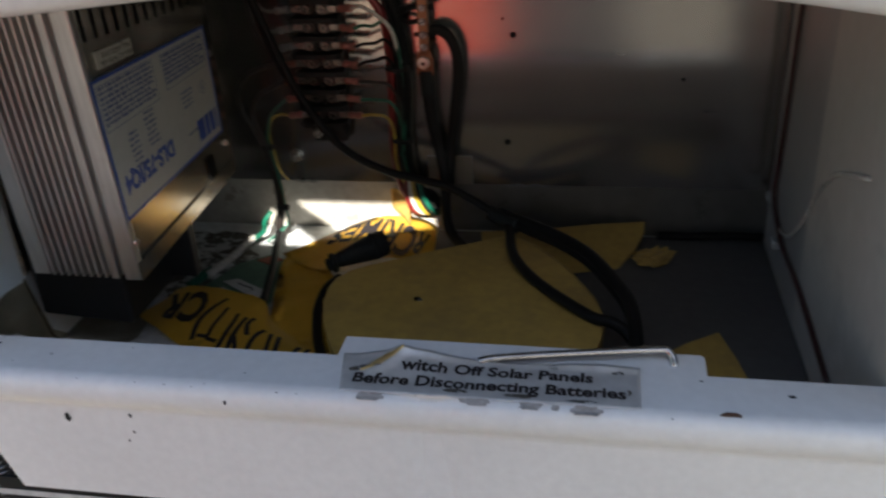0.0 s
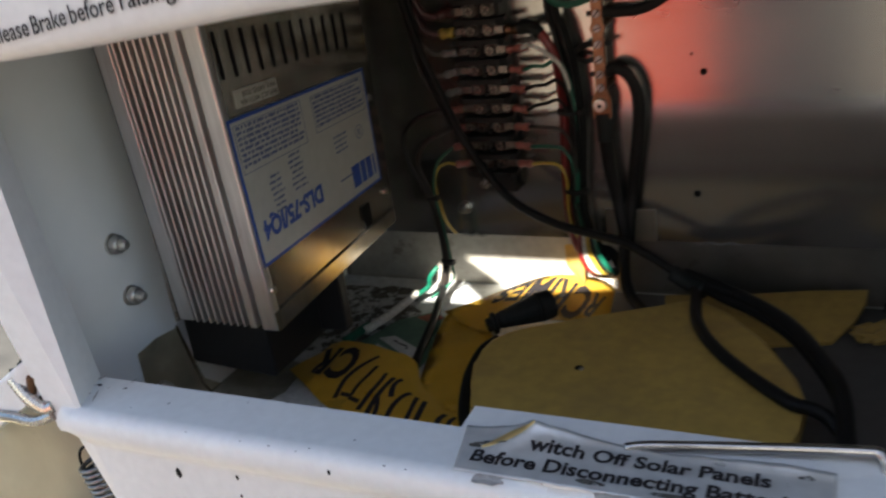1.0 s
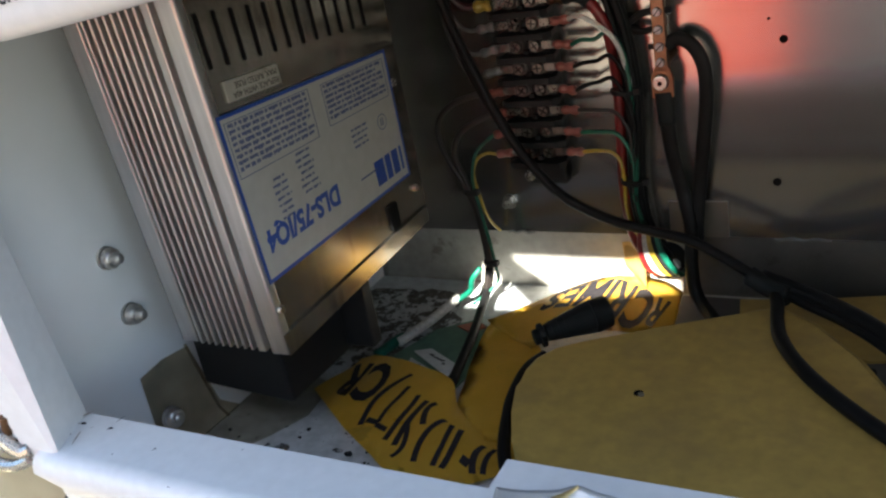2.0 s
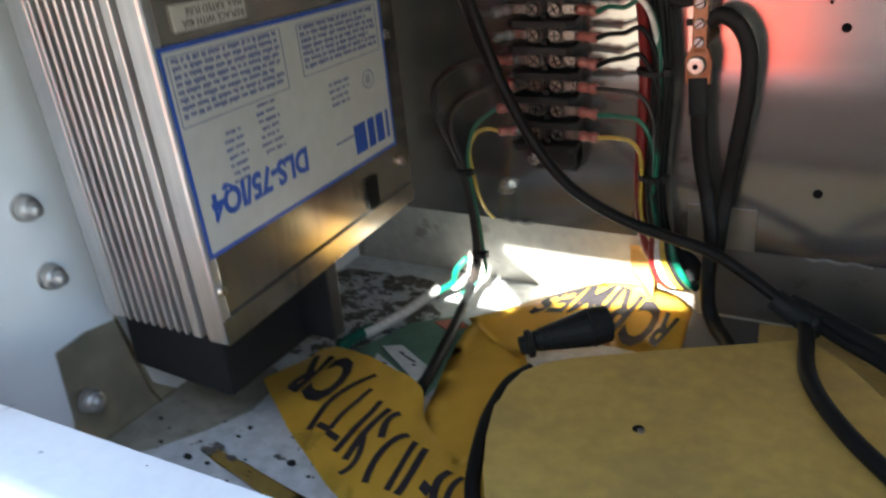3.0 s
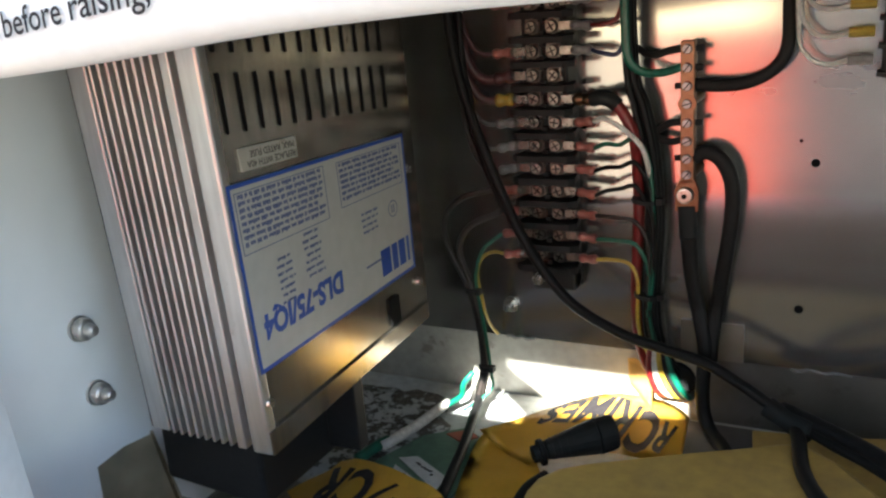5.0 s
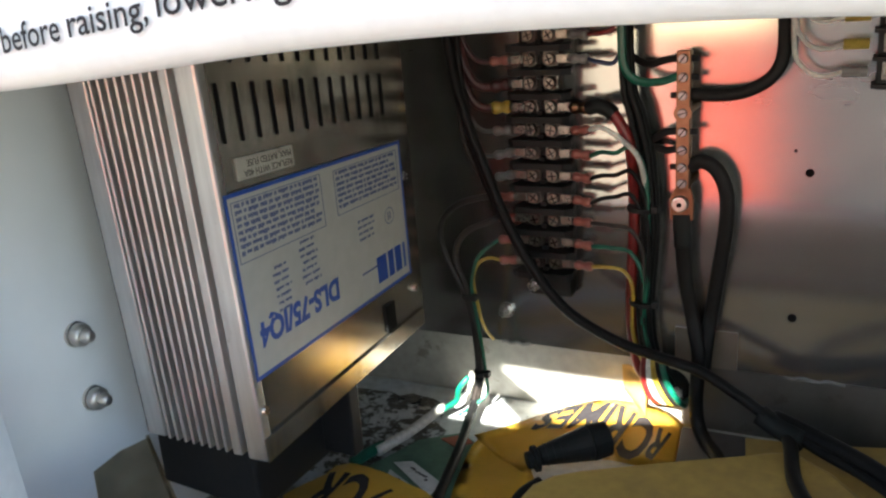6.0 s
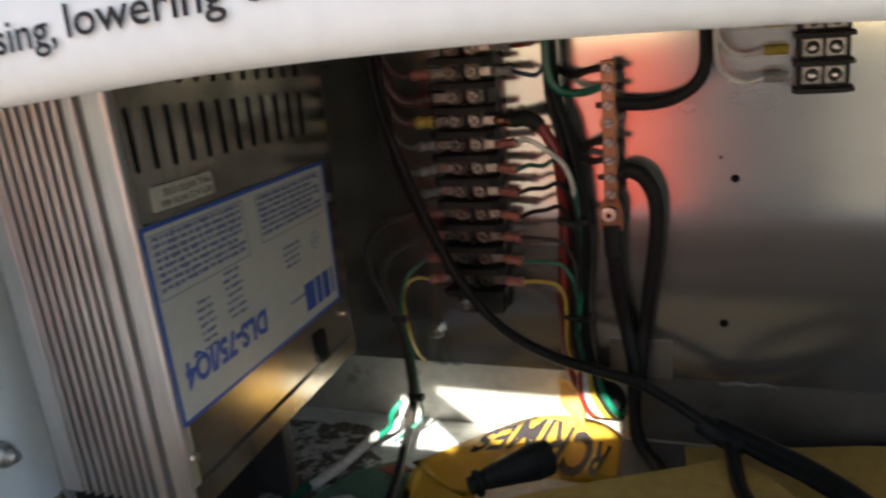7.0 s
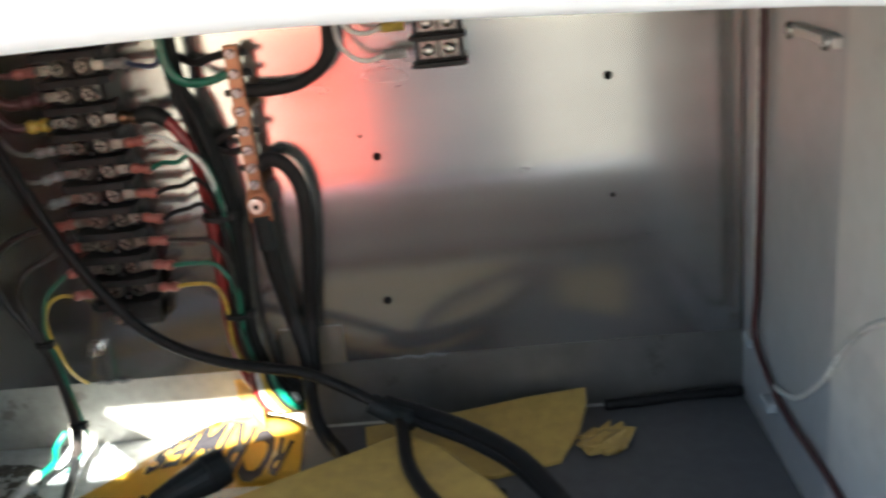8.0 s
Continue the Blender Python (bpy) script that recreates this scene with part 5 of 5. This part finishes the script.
for k in range(9):
    u = k / 8
    x = 0.2640 + 0.0200 * u
    y = -0.3315 + 0.0135 * u
    w = 0.0022 * math.sin(math.pi * (0.08 + 0.84 * u))
    z = 0.0697 + swell(x, (-0.3172 - y) / 0.0302)
    rows_ = [glint.verts.new((x - 0.5 * w, y + w, z)), glint.verts.new((x, y, z + 0.0009)), glint.verts.new((x + 0.5 * w, y - w, z))]
    if k:
        for m in (0, 1):
            glint.faces.new((last[m], last[m + 1], rows_[m + 1], rows_[m]))
    last = rows_
part("foil_crease", glint, GOLD_GLINT, warn, "crease in the foil with its golden glint put into the colour", smooth=True)
for text, x0, x1, y0 in (("witch Off Solar Panels", 0.2845, 0.3790, -0.3300), ("Before Disconnecting Batteries", 0.2615, 0.3945, -0.3410)):
    t = words("warning_lettering", text, 0.0106, Matrix(), BLACK_INK, warn, depth=0.0, bold=0.00033)
    wide = max(v.co.x for v in t.data.vertices)
    for v in t.data.vertices:
        v.co.x, v.co.y = x0 + (x1 - x0) * v.co.x / wide, y0 + v.co.y
    drape(t, warn, 0.0004)


for k, (x, y, rx, ry) in enumerate(((0.3910, -0.3214, 0.0030, 0.0012), (0.3860, -0.3268, 0.0022, 0.0011), (0.3450, -0.3436, 0.0080, 0.0014), (0.3740, -0.3450, 0.0070, 0.0011), (0.3960, -0.3360, 0.0010, 0.0022), (0.3140, -0.3430, 0.0060, 0.0016), (0.2620, -0.3300, 0.0050, 0.0016), (0.2690, -0.3280, 0.0060, 0.0010))):
    drape(part("scuff", blotch(x, y, rx, ry, 0.07, 20 + k, 18, 0.00005), GRIME, warn, "brown scuff"), warn, 0.0003)


def fitted_word(text, x0, x1, z0, z1, tall):
    """A word of the panel's lettering between two places on its base line."""
    m = words("panel_lettering", text, 1.0, Matrix(), BLACK_INK, lid, depth=0.0, bold=0.009)
    xs = [v.co.x for v in m.data.vertices]
    a, b = min(xs), max(xs)
    for v in m.data.vertices:
        u = (v.co.x - a) / (b - a)
        v.co = Vector((x0 + (x1 - x0) * u + 0.0014, -0.3528, z0 + (z1 - z0) * u + v.co.y * tall - 0.0012))
    return m


for text, x0, x1, z0, z1 in (("Release", 0.0700, 0.0968, 0.2545, 0.2578), ("Brake", 0.099, 0.1185, 0.2580, 0.2606), ("before", 0.1208, 0.1445, 0.2608, 0.2636), ("raising,", 0.1478, 0.1768, 0.2642, 0.2671),
                             ("lowering", 0.1800, 0.2212, 0.2680, 0.2713), ("or", 0.2255, 0.2358, 0.2720, 0.2727), ("turning", 0.2395, 0.2745, 0.2730, 0.2750), ("Sign", 0.2795, 0.3010, 0.2752, 0.2760)):
    fitted_word(text, x0, x1, z0, z1, 0.0102)

# paint chips and dirt specks on the front
rc = random.Random(11)
for x, y, z, s in ((0.1056, -0.3496, 0.0411, 0.0026), (0.1421, -0.3494, 0.0448, 0.0012), (0.0572, -0.3246, 0.0685, 0.0014), (0.093, -0.3316, 0.0685, 0.0008), (0.199, -0.3534, 0.061, 0.0012), (0.430, -0.322, 0.0685, 0.0012), (0.47, -0.330, 0.0685, 0.0024), (0.142, -0.3494, 0.034, 0.0009), (0.138, -0.3494, 0.028, 0.0008), (0.039, -0.3250, 0.0685, 0.0020), (0.150, -0.3497, 0.0672, 0.0008), (0.166, -0.3497, 0.0672, 0.0010), (0.181, -0.3500, 0.0670, 0.0009), (0.187, -0.3480, 0.0680, 0.0007), (0.118, -0.3497, 0.0672, 0.0007), (0.226, -0.3500, 0.0670, 0.0011), (0.236, -0.3500, 0.0670, 0.0009), (0.415, -0.3500, 0.0670, 0.0011), (0.075, -0.340, 0.0685, 0.0006), (0.205, -0.338, 0.0685, 0.0008), (0.135, -0.322, 0.0685, 0.0006)):
    b = bmesh.new()
    bmesh.ops.create_icosphere(b, subdivisions=1, radius=s)
    for v in b.verts:
        v.co = Vector((x + v.co.x * rc.uniform(0.5, 1.1), y + v.co.y * (0.15 if z < 0.066 else 0.5), z + v.co.z * (1.3 if z < 0.066 else 0.15)))
    part("paint_chip", b, RUBBER, front)

# torn paint showing bare metal along the nose of the rail
for x, half, y0, y1 in ((0.2737, 0.0075, -0.3455, -0.3525), (0.2975, 0.0050, -0.342, -0.3475), (0.324, 0.0080, -0.3445, -0.3505), (0.3504, 0.0060, -0.3465, -0.3515), (0.362, 0.0022, -0.3475, -0.3505), (0.376, 0.0080, -0.3465, -0.3528), (0.4410, 0.0055, -0.3450, -0.3482)):
    b = bmesh.new()
    n = 18
    mid = b.verts.new((x, (y0 + y1) / 2, 0))
    rim = []
    for k in range(n):
        a = 2 * math.pi * k / n
        r = rc.uniform(0.65, 1.1)
        rim.append(b.verts.new((x + half * r * math.copysign(abs(math.cos(a)) ** 0.6, math.cos(a)), (y0 + y1) / 2 + (y0 - y1) / 2 * r * math.sin(a), 0)))
    for k in range(n):
        b.faces.new((mid, rim[k], rim[(k + 1) % n]))
    for v in b.verts:
        back = max(min(v.co.y, -0.318), -0.3526)
        z = float(np.interp(-back, [-p for p, _ in RAIL[1:5]], [q for _, q in RAIL[1:5]]))
        _, yy, zz = rail_shift(v.co.x, back, z)
        v.co.y, v.co.z = yy, zz + 0.0004
    if x > 0.42:
        part("rust_chip", b, RUST, front, "brown rusty chip in the paint")
    else:
        part("bare_patch", b, BARE, front, "torn grey patch without paint")

# scratches and smudges where the rail meets the post
for a, c, w, m in (((0.0562, -0.3263), (0.0580, -0.3242), 0.0016, RUBBER), ((0.0560, -0.3200), (0.0566, -0.3152), 0.0008, RUBBER), ((0.0927, -0.3335), (0.0935, -0.3316), 0.0008, RUBBER), ((0.0379, -0.3378), (0.0405, -0.3330), 0.0022, SMUDGE), ((0.0279, -0.3318), (0.0300, -0.3153), 0.0022, SMUDGE), ((0.0332, -0.3210), (0.0354, -0.3161), 0.0014, SMUDGE), ((0.0482, -0.3398), (0.0432, -0.3301), 0.0012, SMUDGE), ((0.0466, -0.3278), (0.0475, -0.3259), 0.0007, SMUDGE), ((0.0317, -0.3271), (0.0394, -0.3253), 0.0012, SMUDGE)):
    a, c = Vector((*a, 0.0687)), Vector((*c, 0.0687))
    side = Vector((a.y - c.y, c.x - a.x, 0)).normalized() * w / 2
    b = bmesh.new()
    edge = [a.lerp(c, k / 8) + side * rc.uniform(0.3, 1.0) * math.sin(math.pi * (k + 0.5) / 9) for k in range(9)]
    back = [a.lerp(c, k / 8) - side * rc.uniform(0.3, 1.0) * math.sin(math.pi * (k + 0.5) / 9) for k in range(9)]
    b.faces.new([b.verts.new(q) for q in edge + back[::-1]])
    part("scratch", b, m, front)

# latch and spring beside the front
latch = thing("toggle_latch", (0.0, -0.335, 0.05), "chrome toggle latch with a chipped white bracket beside the post", "latch")
slope = lambda x, y: (x - 0.0245) * 0.62
part("bracket", slab([(-0.060, -0.350), (0.0100, -0.350), (0.0165, -0.346), (0.0235, -0.340), (0.0235, -0.330), (-0.060, -0.330)], 0.0760, 0.0985, 0.0022, height=slope), WHITE, latch, "white painted bracket with chipped edges")
for k, (x, y) in enumerate(((-0.002, -0.3440), (0.004, -0.3425), (0.0085, -0.3400), (0.010, -0.3450), (0.003, -0.3375), (0.0140, -0.3420), (0.0165, -0.3375), (-0.006, -0.3400))):
    part("paint_chip", box(x, y, 0.0983 + slope(x, y), x + 0.0024, y + 0.0010, 0.0993 + slope(x + 0.0024, y)), RUBBER, latch)
part("catch_plate", tube([(-0.055, -0.3505, 0.0560), (-0.020, -0.3515, 0.0585), (0.000, -0.3520, 0.0600), (0.0120, -0.3515, 0.0590), (0.0200, -0.3500, 0.0600), (0.0262, -0.3480, 0.0625)], 0.0030, 10), STEEL, latch, "curved chrome catch")
part("hook", tube([(0.0050, -0.3480, 0.0820), (0.0120, -0.3490, 0.0740), (0.0175, -0.3490, 0.0690), (0.0225, -0.3480, 0.0660), (0.0265, -0.3460, 0.0670)], 0.0036, 12), STEEL, latch, "chrome hook")
# black block added to darken the gap behind the hook
part("lever", slab([(0.0020, -0.344), (0.0240, -0.344), (0.0240, -0.332), (0.0020, -0.332)], 0.0620, 0.0790, 0.0015), RUBBER, latch, "dark block standing in for the dark gap behind the hook")
part("pin", rod((0.0135, -0.3465, 0.0720), (0.0175, -0.3465, 0.0840), 0.0026, n=14, bevel=0.0008), BRASS, latch, "brass pin")
coil = bmesh.new()
pts = []
for i in range(300):
    u = i / 299
    a = u * 2 * math.pi * 21
    c = Vector((0.0315, -0.338, 0.0275)).lerp(Vector((0.0500, -0.338, -0.0400)), u)
    pts.append(c + 0.0078 * (math.cos(a) * Vector((0.96, 0, 0.26)) + math.sin(a) * Vector((0, 1, 0))))
whole("coil_spring", tube(pts, 0.0014, 6, 1, coil), SPRING, "grey steel coil spring hanging beside the front rail", "spring", smooth=True)
whole("wire_loop", tube([(0.0305 + 0.0105 * math.cos(a), -0.337, 0.0240 + 0.0115 * math.sin(a)) for a in (0.4, 0.9, 1.4, 1.9, 2.4, 2.9, 3.4, 3.9)], 0.0009, 6), CABLE, "thin black wire loop at the top of the coil spring", "wire loop", smooth=True)
whole("thin_rope", tube([(0.0115, -0.327, -0.004), (0.0180, -0.328, -0.020), (0.0250, -0.329, -0.045)], 0.0015, 6), WIRE_ORANGE, "thin orange rope beside the coil spring", "rope", smooth=True)
fender = bmesh.new()
rows = []
for i in range(13):
    u = i / 12
    y, z = -0.3235 - 0.10 * u * u, 0.049 - 0.42 * u + 0.10 * u * u
    rows.append([fender.verts.new((x, y - 0.0, z)) for x in (-0.55, -0.3, -0.1, 0.0, 0.13)])
for a, c in zip(rows, rows[1:]):
    for k in range(4):
        fender.faces.new((a[k], a[k + 1], c[k + 1], c[k]))
bmesh.ops.solidify(fender, geom=list(fender.faces), thickness=0.002)
whole("fender", fender, CREAM, "cream painted curved fender below the box", "fender", smooth=True)
